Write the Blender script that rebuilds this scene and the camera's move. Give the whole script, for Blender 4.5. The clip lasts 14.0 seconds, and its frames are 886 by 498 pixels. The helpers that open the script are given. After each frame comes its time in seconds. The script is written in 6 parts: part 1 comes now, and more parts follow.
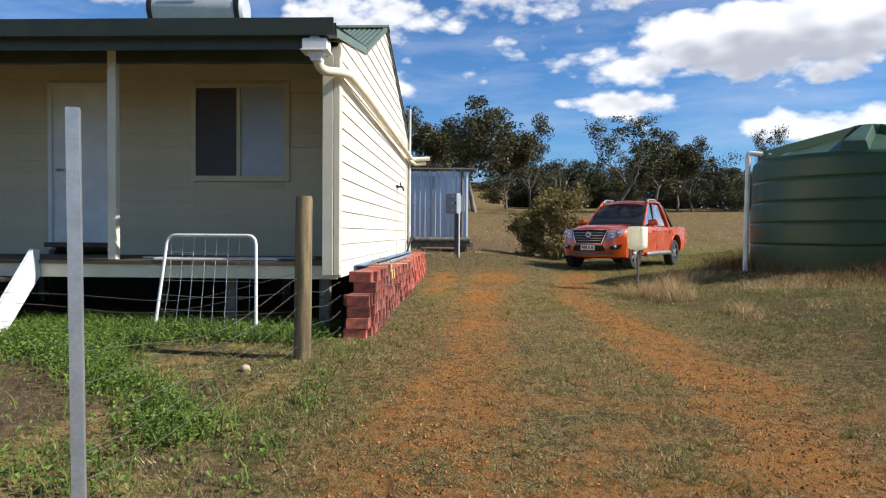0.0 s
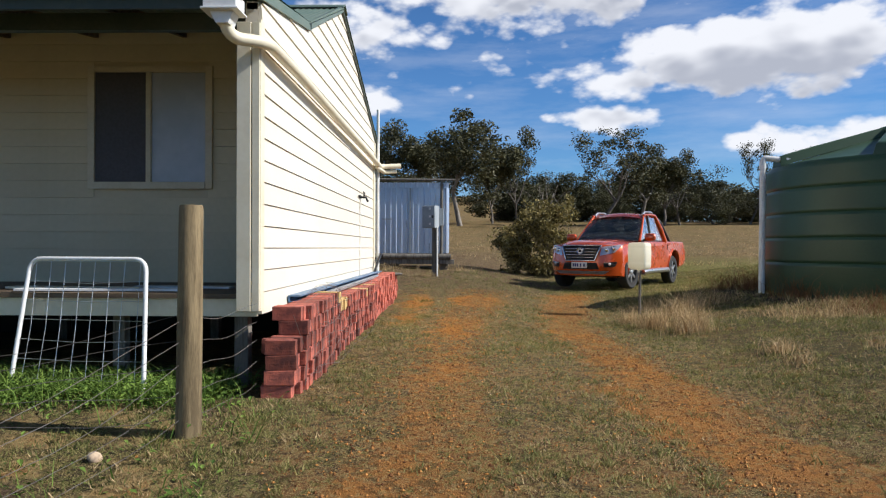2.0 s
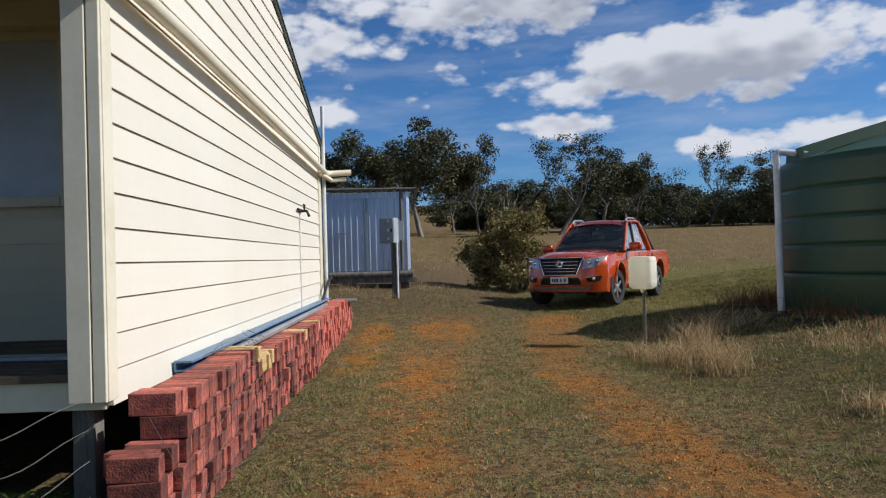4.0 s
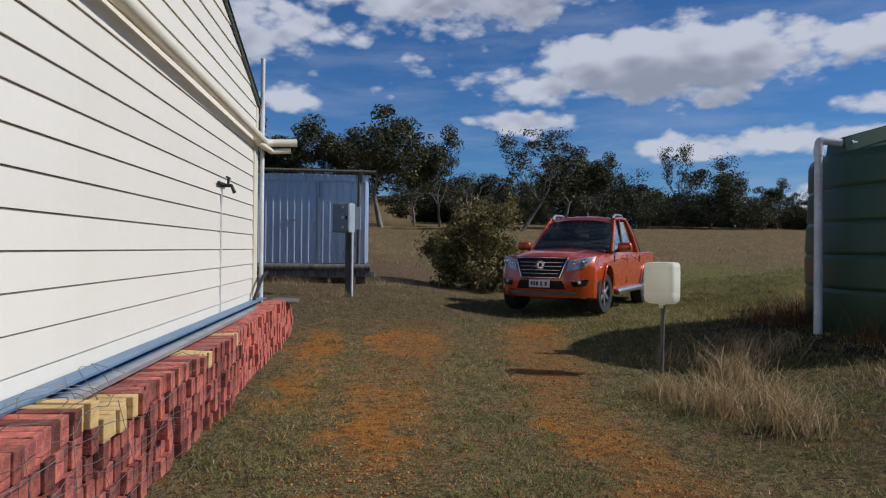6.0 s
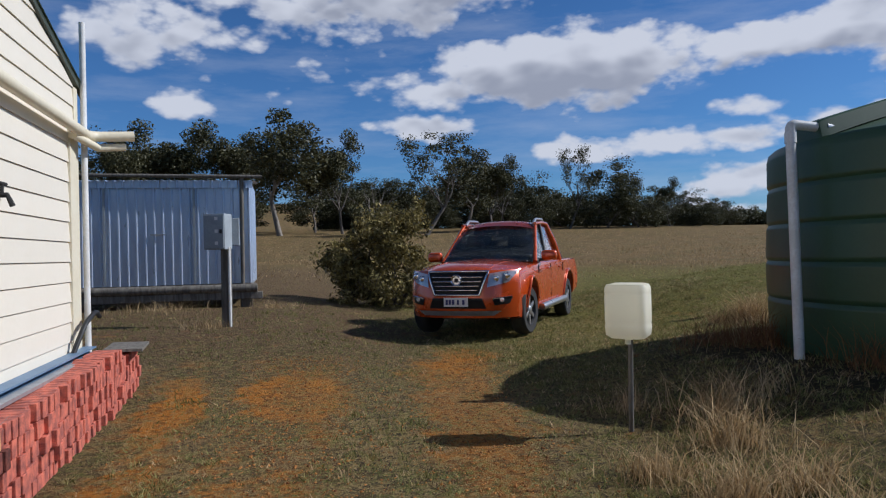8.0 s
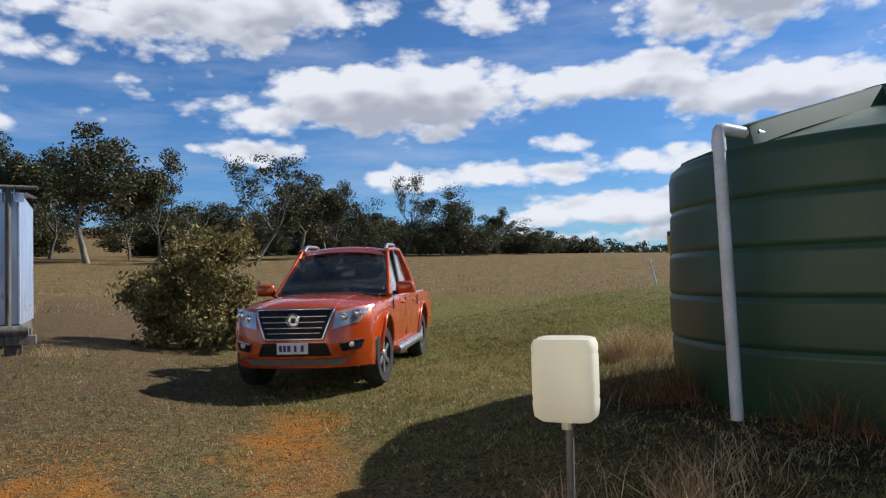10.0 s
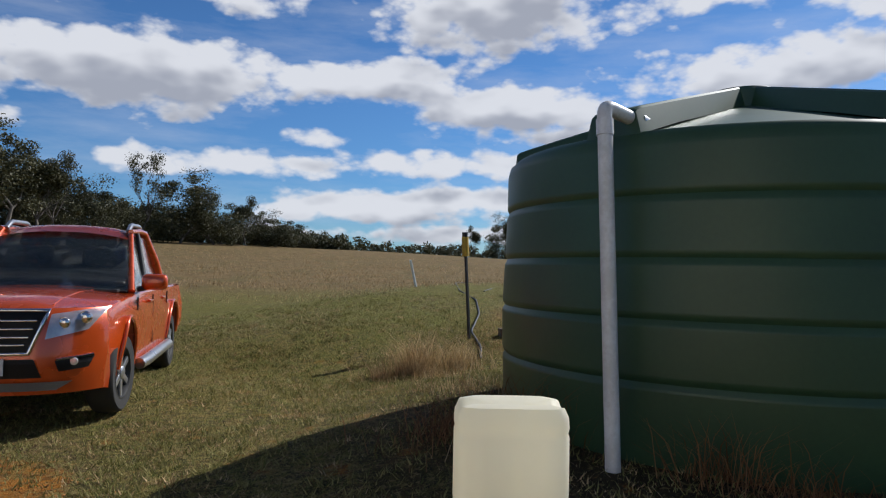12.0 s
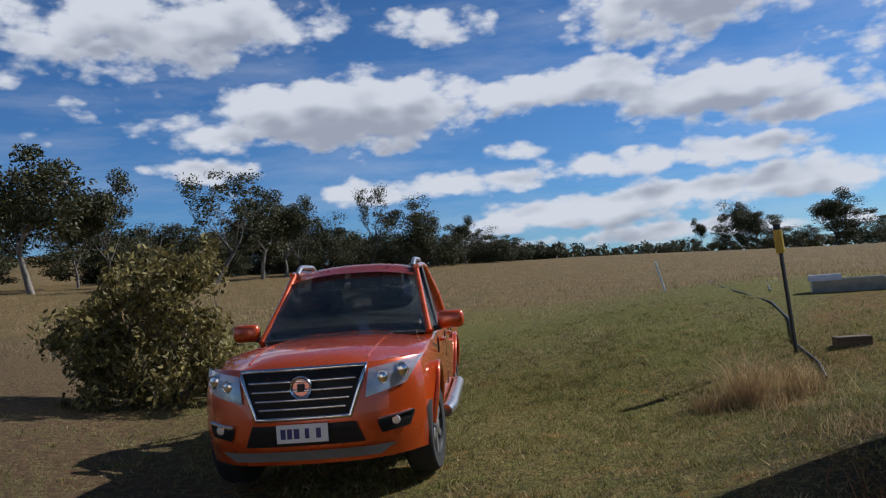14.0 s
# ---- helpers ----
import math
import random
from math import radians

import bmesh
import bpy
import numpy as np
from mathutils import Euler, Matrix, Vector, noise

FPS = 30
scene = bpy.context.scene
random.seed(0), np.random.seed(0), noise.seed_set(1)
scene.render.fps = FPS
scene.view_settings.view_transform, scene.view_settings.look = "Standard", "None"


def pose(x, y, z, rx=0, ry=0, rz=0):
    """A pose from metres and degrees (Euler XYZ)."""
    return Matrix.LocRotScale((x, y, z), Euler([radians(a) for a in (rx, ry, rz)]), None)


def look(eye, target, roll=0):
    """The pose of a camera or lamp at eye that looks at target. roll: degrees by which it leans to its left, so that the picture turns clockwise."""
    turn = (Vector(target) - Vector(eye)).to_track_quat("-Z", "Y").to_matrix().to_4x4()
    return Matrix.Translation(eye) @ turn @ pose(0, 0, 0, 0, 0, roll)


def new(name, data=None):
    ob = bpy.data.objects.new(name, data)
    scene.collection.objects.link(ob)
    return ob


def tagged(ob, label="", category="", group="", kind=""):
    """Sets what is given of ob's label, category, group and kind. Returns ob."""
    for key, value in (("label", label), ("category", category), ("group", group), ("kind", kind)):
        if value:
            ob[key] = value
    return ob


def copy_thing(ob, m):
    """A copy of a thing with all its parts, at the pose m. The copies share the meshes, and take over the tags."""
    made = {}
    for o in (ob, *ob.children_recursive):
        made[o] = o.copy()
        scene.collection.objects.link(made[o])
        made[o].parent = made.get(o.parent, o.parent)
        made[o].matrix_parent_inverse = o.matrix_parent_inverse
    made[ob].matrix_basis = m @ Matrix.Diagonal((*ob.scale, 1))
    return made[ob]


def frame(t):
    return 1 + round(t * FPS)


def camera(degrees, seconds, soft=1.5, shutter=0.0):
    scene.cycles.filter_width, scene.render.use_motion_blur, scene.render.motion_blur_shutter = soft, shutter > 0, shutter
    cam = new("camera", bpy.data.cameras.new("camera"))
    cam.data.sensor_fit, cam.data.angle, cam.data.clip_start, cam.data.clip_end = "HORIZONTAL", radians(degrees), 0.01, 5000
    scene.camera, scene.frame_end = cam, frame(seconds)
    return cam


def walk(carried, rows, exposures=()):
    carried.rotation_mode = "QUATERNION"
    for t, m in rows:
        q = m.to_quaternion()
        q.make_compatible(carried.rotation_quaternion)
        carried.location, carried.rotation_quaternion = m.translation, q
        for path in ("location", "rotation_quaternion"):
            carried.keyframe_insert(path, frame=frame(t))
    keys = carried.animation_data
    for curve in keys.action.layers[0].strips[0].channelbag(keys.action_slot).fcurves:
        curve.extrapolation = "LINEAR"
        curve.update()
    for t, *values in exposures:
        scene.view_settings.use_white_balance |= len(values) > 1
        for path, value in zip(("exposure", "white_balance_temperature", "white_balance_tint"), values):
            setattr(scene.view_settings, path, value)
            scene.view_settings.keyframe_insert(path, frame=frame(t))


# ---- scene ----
EXPOSURES = [(0, 0.52, 6300, 10), (1.5, 0.45, 6250, 10), (2.0, 0.35, 6200, 10), (3.0, 0.25, 6150, 10), (3.5, 0.11, 6100, 10), (5.8, -0.39, 5700, 12), (7.2, -0.46, 5700, 12), (9.3, 0.21, 5950, 11), (11.0, 0.16, 6250, 10), (12.5, -0.09, 6000, 10), (14.0, -0.14, 5900, 10)]

cam = camera(64.5, 14.0, soft=1.2)

PATH = [
    (0, (0.999, -0.154, 1.037), (0.917, 1.844, 0.993), 0.4),
    (0.5, (1.061, 0.269, 1.044), (0.979, 2.267, 1.052), -0.3),
    (1, (1.081, 0.761, 1.061), (0.988, 2.759, 1.048), -0.4),
    (1.5, (1.08, 1.195, 1.099), (1.034, 3.193, 1.162), -0.9),
    (2, (1.177, 1.623, 1.098), (1.132, 3.623, 1.094), 0.2),
    (2.5, (1.132, 2.155, 1.139), (1.214, 4.153, 1.142), -0.6),
    (3, (1.12, 2.666, 1.136), (1.159, 4.665, 1.131), -0.8),
    (3.5, (1.144, 3.14, 1.188), (1.211, 5.139, 1.213), -1.7),
    (5.8, (1.132, 5.408, 1.301), (1.24, 7.405, 1.301), 0.4),
    (6, (1.141, 5.619, 1.289), (1.323, 7.611, 1.289), 0.6),
    (6.5, (1.203, 6.105, 1.287), (1.508, 8.081, 1.307), -0.7),
    (7, (1.308, 6.582, 1.328), (1.658, 8.55, 1.271), 1.6),
    (7.2, (1.334, 6.762, 1.353), (1.699, 8.729, 1.356), 0.9),
    (9.3, (1.691, 8.778, 1.493), (2.255, 10.697, 1.51), -0.9),
    (9.5, (1.758, 8.969, 1.461), (2.349, 10.88, 1.446), 0.9),
    (10, (1.821, 9.406, 1.496), (2.718, 11.192, 1.574), -1.6),
    (10.5, (1.986, 9.821, 1.505), (3.207, 11.401, 1.627), -0.8),
    (11, (2.115, 10.192, 1.528), (3.639, 11.479, 1.674), -0.2),
    (11.5, (2.149, 10.552, 1.541), (3.831, 11.633, 1.579), -0.1),
    (12, (2.307, 11.031, 1.542), (3.773, 12.39, 1.604), 1.1),
    (12.5, (2.313, 11.454, 1.558), (3.536, 13.036, 1.605), -1.3),
    (13, (2.276, 11.826, 1.631), (3.304, 13.538, 1.734), -1.8),
    (13.5, (2.268, 12.159, 1.684), (3.202, 13.924, 1.801), -1.6),
    (14, (2.305, 12.481, 1.685), (3.303, 14.212, 1.789), -4.4),
]
walk(cam, [(t, look(e, a, r)) for t, e, a, r in PATH],
     exposures=EXPOSURES)

# ---- light ----
SUN_EL, SUN_AZ = radians(38), math.atan2(-0.14, 1.0)      # towards the sun, from +x
sun_dir = Vector((math.cos(SUN_EL) * math.cos(SUN_AZ), math.cos(SUN_EL) * math.sin(SUN_AZ), math.sin(SUN_EL)))
sun_data = bpy.data.lights.new("sun", "SUN")
sun_data.energy, sun_data.angle, sun_data.color = 5.0, radians(0.55), (1.0, 0.95, 0.88)
sun = new("sun", sun_data)
sun.matrix_world = look(tuple(sun_dir * 50), (0, 0, 0))

world = bpy.data.worlds.new("sky")
scene.world = world
world.use_nodes = True


def build_sky(nt):
    N, L = nt.nodes, nt.links
    N.clear()
    out = N.new("ShaderNodeOutputWorld")
    bg = N.new("ShaderNodeBackground")
    bg.inputs["Strength"].default_value = 0.058
    sky = N.new("ShaderNodeTexSky")
    sky.sky_type, sky.sun_disc = "NISHITA", False
    sky.sun_elevation, sky.sun_rotation = SUN_EL, radians(90) - SUN_AZ
    sky.altitude, sky.air_density, sky.dust_density, sky.ozone_density = 200, 1.0, 0.4, 2.5
    co = N.new("ShaderNodeTexCoord")
    sep = N.new("ShaderNodeSeparateXYZ")
    L.new(co.outputs["Generated"], sep.inputs[0])

    def m(op, a, b=None, c=None, clamp=False):
        n = N.new("ShaderNodeMath")
        n.operation, n.use_clamp = op, clamp
        for k, v in enumerate((a, b, c)):
            if v is None:
                continue
            if isinstance(v, (int, float)):
                n.inputs[k].default_value = v
            else:
                L.new(v, n.inputs[k])
        return n.outputs[0]

    az = m("ARCTAN2", sep.outputs[0], sep.outputs[1])
    el = m("ARCSINE", sep.outputs[2])

    def density(rise, detail, lumps):
        """How thick the cloud is; rise looks that many degrees higher up."""
        e1 = m("ADD", el, radians(rise))
        comb = N.new("ShaderNodeCombineXYZ")
        L.new(m("MULTIPLY", az, 6.5), comb.inputs[0]), L.new(m("MULTIPLY", e1, 12.0), comb.inputs[1])
        comb.inputs[2].default_value = 1.3
        fine = N.new("ShaderNodeTexNoise")
        fine.inputs["Scale"].default_value, fine.inputs["Detail"].default_value, fine.inputs["Roughness"].default_value = 1.3, detail, 0.54
        fine.inputs["Distortion"].default_value = 0.1
        L.new(comb.outputs[0], fine.inputs["Vector"])
        field = None
        for a, e, wa, we, amount in CLOUD_BANKS:
            da = m("DIVIDE", m("SUBTRACT", az, radians(a)), radians(wa))
            de = m("DIVIDE", m("SUBTRACT", e1, radians(e)), radians(we))
            bump = m("MULTIPLY", m("EXPONENT", m("MULTIPLY", m("ADD", m("MULTIPLY", da, da), m("MULTIPLY", de, de)), -1.0)), amount)
            field = bump if field is None else m("MAXIMUM", field, bump)
        puff = N.new("ShaderNodeTexVoronoi")
        puff.feature = "SMOOTH_F1"
        puff.inputs["Scale"].default_value, puff.inputs["Detail"].default_value, puff.inputs["Smoothness"].default_value = 2.9, lumps, 0.5
        L.new(comb.outputs[0], puff.inputs["Vector"])
        body = m("ADD", m("MULTIPLY", field, 0.66), m("MULTIPLY", fine.outputs["Fac"], 0.95))
        return m("MULTIPLY_ADD", puff.outputs["Distance"], -0.34, m("ADD", body, 0.20))

    here, above, thick = density(0.0, 9, 3.0), density(2.0, 3, 0.6), density(0.3, 4, 1.0)
    ramp = N.new("ShaderNodeMapRange")
    ramp.interpolation_type = "SMOOTHSTEP"
    ramp.inputs["From Min"].default_value, ramp.inputs["From Max"].default_value = 0.600, 0.840
    L.new(here, ramp.inputs[0])
    # thin veils between the heaps
    veil_at = N.new("ShaderNodeCombineXYZ")
    L.new(m("MULTIPLY", az, 3.0), veil_at.inputs[0]), L.new(m("MULTIPLY", el, 15.0), veil_at.inputs[1])
    veil = N.new("ShaderNodeTexNoise")
    veil.inputs["Scale"].default_value, veil.inputs["Detail"].default_value, veil.inputs["Roughness"].default_value = 1.2, 7, 0.6
    L.new(veil_at.outputs[0], veil.inputs["Vector"])
    thin = N.new("ShaderNodeMapRange")
    thin.inputs["From Min"].default_value, thin.inputs["From Max"].default_value, thin.inputs["To Max"].default_value = 0.45, 0.80, 0.30
    L.new(veil.outputs["Fac"], thin.inputs[0])
    cover = m("MAXIMUM", ramp.outputs[0], thin.outputs[0])
    # cloud body: bright edges and tops, greyer thick bases
    shade = N.new("ShaderNodeMapRange")
    shade.interpolation_type = "SMOOTHSTEP"
    shade.inputs["From Min"].default_value, shade.inputs["From Max"].default_value = 0.70, 1.12
    L.new(above, shade.inputs[0])
    core = N.new("ShaderNodeMapRange")
    core.interpolation_type = "SMOOTHSTEP"
    core.inputs["From Min"].default_value, core.inputs["From Max"].default_value = 0.66, 1.02
    L.new(thick, core.inputs[0])
    grey = m("MULTIPLY", core.outputs[0], shade.outputs[0], clamp=True)
    tone = N.new("ShaderNodeMix")
    tone.data_type = "RGBA"
    tone.inputs["A"].default_value, tone.inputs["B"].default_value = (12.9, 12.8, 13.0, 1), (6.6, 6.8, 7.6, 1)
    L.new(grey, tone.inputs["Factor"])
    deep = N.new("ShaderNodeMix")
    deep.data_type, deep.blend_type = "RGBA", "MULTIPLY"
    deep.inputs["Factor"].default_value = 1.0
    deep.inputs["B"].default_value = (0.72, 1.14, 1.58, 1)
    # the blue deepens towards the zenith
    dusk = N.new("ShaderNodeMapRange")
    dusk.interpolation_type = "SMOOTHSTEP"
    dusk.inputs["From Min"].default_value, dusk.inputs["From Max"].default_value = radians(12), radians(50)
    dusk.inputs["To Min"].default_value, dusk.inputs["To Max"].default_value = 1.0, 0.5
    L.new(el, dusk.inputs[0])
    dim = N.new("ShaderNodeVectorMath")
    dim.operation = "SCALE"
    L.new(sky.outputs[0], dim.inputs[0]), L.new(dusk.outputs[0], dim.inputs["Scale"])
    L.new(dim.outputs[0], deep.inputs["A"])
    mix = N.new("ShaderNodeMix")
    mix.data_type = "RGBA"
    L.new(m("MULTIPLY", cover, 0.97), mix.inputs["Factor"])
    L.new(deep.outputs["Result"], mix.inputs["A"]), L.new(tone.outputs["Result"], mix.inputs["B"])
    L.new(mix.outputs["Result"], bg.inputs["Color"])
    L.new(bg.outputs[0], out.inputs[0])


# azimuth from +y, elevation, half widths in degrees, weight
CLOUD_BANKS = [(22, 14.4, 17, 3.3, 1.0), (41, 14.8, 11, 2.5, 0.9), (8, 20.5, 18, 3.6, 1.0), (52, 20.5, 15, 3.8, 1.0), (30, 20.5, 10, 2.0, 0.6), (-10, 16.5, 9, 2.6, 0.95), (-7, 11.6, 3.6, 1.2, 0.85), (12, 10.2, 6, 1.1, 0.85),
               (37, 10.5, 3, 1.0, 0.85), (30, 8.0, 12, 1.4, 0.9), (40, 5.2, 12, 1.7, 0.95), (53, 13.2, 9, 2.2, 0.95), (50, 8.6, 12, 1.5, 0.9), (58, 10.8, 8, 1.4, 0.85), (54, 5.8, 18, 1.8, 0.95), (48, 2.8, 20, 1.0, 0.8),
               (74, 15.5, 14, 2.8, 1.0), (86, 19, 10, 3.2, 1.0), (68, 21, 9, 2.4, 0.7), (76, 9.8, 12, 2.0, 0.95), (90, 9.5, 10, 2.4, 0.95), (80, 5, 16, 2.0, 0.9), (-30, 18, 12, 2.5, 0.8), (-28, 9, 10, 2, 0.8),
               (120, 25, 20, 6, 0.8), (-100, 20, 25, 6, 0.8), (180, 18, 30, 6, 0.8), (-60, 45, 25, 8, 0.6)]
build_sky(world.node_tree)

# ---- materials ----


def mat(name, a, b=None, rough=0.7, metal=0.0, scale=6.0, fine=60.0, bump=0.15, spec=0.5, coat=0.0, vary=0.0, stretch=(1, 1, 1), low=0.35, high=0.65, trans=0.0):
    """A surface of two colours mixed at two scales, with fine relief. vary: lightness steps from piece to piece."""
    ma = bpy.data.materials.new(name)
    ma.use_nodes = True
    nt = ma.node_tree
    N, L = nt.nodes, nt.links
    p = N["Principled BSDF"]
    b = b or tuple(c * 0.8 for c in a)
    co = N.new("ShaderNodeTexCoord")
    mp = N.new("ShaderNodeMapping")
    mp.inputs["Scale"].default_value = stretch
    L.new(co.outputs["Object"], mp.inputs[0])
    noises = []
    for sc, det in ((scale, 5), (fine, 3)):
        n = N.new("ShaderNodeTexNoise")
        n.inputs["Scale"].default_value, n.inputs["Detail"].default_value = sc, det
        L.new(mp.outputs[0], n.inputs["Vector"])
        noises.append(n.outputs["Fac"])
    add = N.new("ShaderNodeMath")
    add.operation = "MULTIPLY_ADD"
    L.new(noises[1], add.inputs[0])
    add.inputs[1].default_value = 0.45
    sub = N.new("ShaderNodeMath")
    sub.operation = "SUBTRACT"
    L.new(noises[0], sub.inputs[0])
    sub.inputs[1].default_value = 0.225
    L.new(sub.outputs[0], add.inputs[2])
    rg = N.new("ShaderNodeMapRange")
    rg.inputs["From Min"].default_value, rg.inputs["From Max"].default_value = low, high
    L.new(add.outputs[0], rg.inputs[0])
    mix = N.new("ShaderNodeMix")
    mix.data_type = "RGBA"
    mix.inputs["A"].default_value, mix.inputs["B"].default_value = (*a, 1), (*b, 1)
    L.new(rg.outputs[0], mix.inputs["Factor"])
    col = mix.outputs["Result"]
    if vary:
        info = N.new("ShaderNodeObjectInfo")
        vr = N.new("ShaderNodeMapRange")
        vr.inputs["To Min"].default_value, vr.inputs["To Max"].default_value = 1 - vary, 1 + vary
        L.new(info.outputs["Random"], vr.inputs[0])
        hs = N.new("ShaderNodeHueSaturation")
        L.new(vr.outputs[0], hs.inputs["Value"])
        L.new(col, hs.inputs["Color"])
        col = hs.outputs[0]
    L.new(col, p.inputs["Base Color"])
    rr = N.new("ShaderNodeMapRange")
    rr.inputs["To Min"].default_value, rr.inputs["To Max"].default_value = max(rough - 0.08, 0.02), min(rough + 0.08, 1)
    L.new(noises[0], rr.inputs[0])
    L.new(rr.outputs[0], p.inputs["Roughness"])
    p.inputs["Metallic"].default_value = metal
    p.inputs["Specular IOR Level"].default_value = spec
    p.inputs["Coat Weight"].default_value = coat
    p.inputs["Coat Roughness"].default_value = 0.04
    p.inputs["Transmission Weight"].default_value = trans
    if bump:
        bn = N.new("ShaderNodeBump")
        bn.inputs["Strength"].default_value, bn.inputs["Distance"].default_value = bump, 0.01
        L.new(add.outputs[0], bn.inputs["Height"])
        L.new(bn.outputs[0], p.inputs["Normal"])
    return ma


# the gable's cream again, darkened to carry the verandah's shade
CREAM_SHADED = mat("shaded_cream_paint", (0.60, 0.515, 0.345), (0.50, 0.43, 0.285), 0.55, scale=1.2, fine=18, bump=0.06, vary=0.05, low=0.3, high=0.85)
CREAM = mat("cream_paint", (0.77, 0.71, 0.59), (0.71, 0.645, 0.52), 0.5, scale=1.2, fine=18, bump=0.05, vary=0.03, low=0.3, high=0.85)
CREAM_TRIM = mat("cream_trim_paint", (0.74, 0.68, 0.52), (0.64, 0.57, 0.41), 0.45, scale=3, fine=30, bump=0.05, low=0.35, high=0.8)
WHITE = mat("white_paint", (0.80, 0.80, 0.78), (0.70, 0.69, 0.66), 0.4, scale=4, fine=40, bump=0.04)
PVC = mat("white_plastic_pipe", (0.76, 0.76, 0.74), (0.62, 0.61, 0.57), 0.35, scale=5, fine=40, bump=0.03)
ROOF_GREEN = mat("green_roof_steel", (0.10, 0.15, 0.11), (0.14, 0.18, 0.14), 0.4, metal=0.0, scale=2, fine=20, bump=0.03)
GUTTER = mat("dark_green_gutter", (0.035, 0.05, 0.035), (0.06, 0.07, 0.05), 0.45, scale=3, fine=30, bump=0.05)
TIMBER = mat("weathered_deck_timber", (0.16, 0.11, 0.065), (0.08, 0.055, 0.035), 0.8, scale=5, fine=50, bump=0.4, vary=0.2, stretch=(0.3, 4, 4))
GREY_TIMBER = mat("grey_weathered_timber", (0.20, 0.18, 0.15), (0.09, 0.08, 0.065), 0.9, scale=5, fine=50, bump=0.6, vary=0.2, stretch=(4, 4, 0.4))
POST_WOOD = mat("treated_pine", (0.25, 0.185, 0.095), (0.11, 0.078, 0.038), 0.85, scale=6, fine=60, bump=0.5, stretch=(4, 4, 0.35))
GALV = mat("galvanised_steel", (0.52, 0.54, 0.56), (0.40, 0.42, 0.44), 0.42, metal=0.7, scale=9, fine=60, bump=0.05)
SHED_STEEL = mat("zincalume_sheet", (0.62, 0.69, 0.80), (0.50, 0.57, 0.69), 0.30, metal=0.45, scale=2, fine=25, bump=0.04, stretch=(3, 3, 0.5))
# grey steel with the reflected blue of the sky mixed into its base colour
SKY_TINT_STEEL = mat("steel_with_sky_reflection", (0.11, 0.20, 0.33), (0.17, 0.27, 0.40), 0.42, metal=0.25, scale=3, fine=30, bump=0.04)
METER_GREY = mat("grey_painted_box", (0.36, 0.40, 0.42), (0.28, 0.31, 0.33), 0.5, scale=4, fine=40, bump=0.05)
BRICK = mat("red_clay_brick", (0.44, 0.115, 0.070), (0.20, 0.060, 0.046), 0.9, scale=16, fine=110, bump=0.9, vary=0.6)
BRICK_PALE = mat("yellow_clay_brick", (0.60, 0.42, 0.17), (0.48, 0.30, 0.12), 0.85, scale=9, fine=90, bump=0.5, vary=0.15)
TANK_GREEN = mat("green_polyethylene", (0.040, 0.086, 0.038), (0.029, 0.064, 0.030), 0.42, spec=0.45, scale=1.3, fine=30, bump=0.04, low=0.25, high=0.75)
WIRE = mat("dull_fence_wire", (0.22, 0.20, 0.18), (0.13, 0.11, 0.095), 0.6, metal=0.5, bump=0.0)
BLACK = mat("black_plastic", (0.012, 0.012, 0.013), (0.02, 0.02, 0.02), 0.5, scale=5, fine=60, bump=0.1)
RUBBER = mat("tyre_rubber", (0.018, 0.018, 0.018), (0.03, 0.028, 0.025), 0.85, scale=8, fine=80, bump=0.3)
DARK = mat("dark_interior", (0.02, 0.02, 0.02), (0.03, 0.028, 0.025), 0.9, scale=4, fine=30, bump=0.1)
DIRT = mat("bare_brown_earth", (0.10, 0.065, 0.04), (0.06, 0.04, 0.028), 0.95, scale=3, fine=40, bump=0.5)
BARK = mat("grey_bark", (0.17, 0.145, 0.12), (0.07, 0.058, 0.048), 0.9, scale=4, fine=30, bump=0.5, stretch=(2, 2, 0.4))
PALE_BARK = mat("pale_gum_bark", (0.27, 0.235, 0.19), (0.12, 0.10, 0.08), 0.85, scale=3, fine=20, bump=0.4, stretch=(2, 2, 0.4))


def leaf_mat(name, dark, light, rough=0.55, trans=0.25):
    ma = bpy.data.materials.new(name)
    ma.use_nodes = True
    N, L = ma.node_tree.nodes, ma.node_tree.links
    p = N["Principled BSDF"]
    geo = N.new("ShaderNodeNewGeometry")
    mix = N.new("ShaderNodeMix")
    mix.data_type = "RGBA"
    mix.inputs["A"].default_value, mix.inputs["B"].default_value = (*dark, 1), (*light, 1)
    L.new(geo.outputs["Random Per Island"], mix.inputs["Factor"])
    co = N.new("ShaderNodeTexCoord")
    n = N.new("ShaderNodeTexNoise")
    n.inputs["Scale"].default_value = 0.6
    L.new(co.outputs["Object"], n.inputs["Vector"])
    hs = N.new("ShaderNodeHueSaturation")
    vr = N.new("ShaderNodeMapRange")
    vr.inputs["To Min"].default_value, vr.inputs["To Max"].default_value = 0.6, 1.4
    L.new(n.outputs["Fac"], vr.inputs[0])
    L.new(vr.outputs[0], hs.inputs["Value"])
    L.new(mix.outputs["Result"], hs.inputs["Color"])
    L.new(hs.outputs[0], p.inputs["Base Color"])
    p.inputs["Roughness"].default_value = rough
    p.inputs["Specular IOR Level"].default_value = 0.3
    if trans:
        tr = N.new("ShaderNodeBsdfTranslucent")
        L.new(hs.outputs[0], tr.inputs[0])
        ms = N.new("ShaderNodeMixShader")
        ms.inputs[0].default_value = trans
        L.new(p.outputs[0], ms.inputs[1]), L.new(tr.outputs[0], ms.inputs[2])
        L.new(ms.outputs[0], N["Material Output"].inputs[0])
    return ma


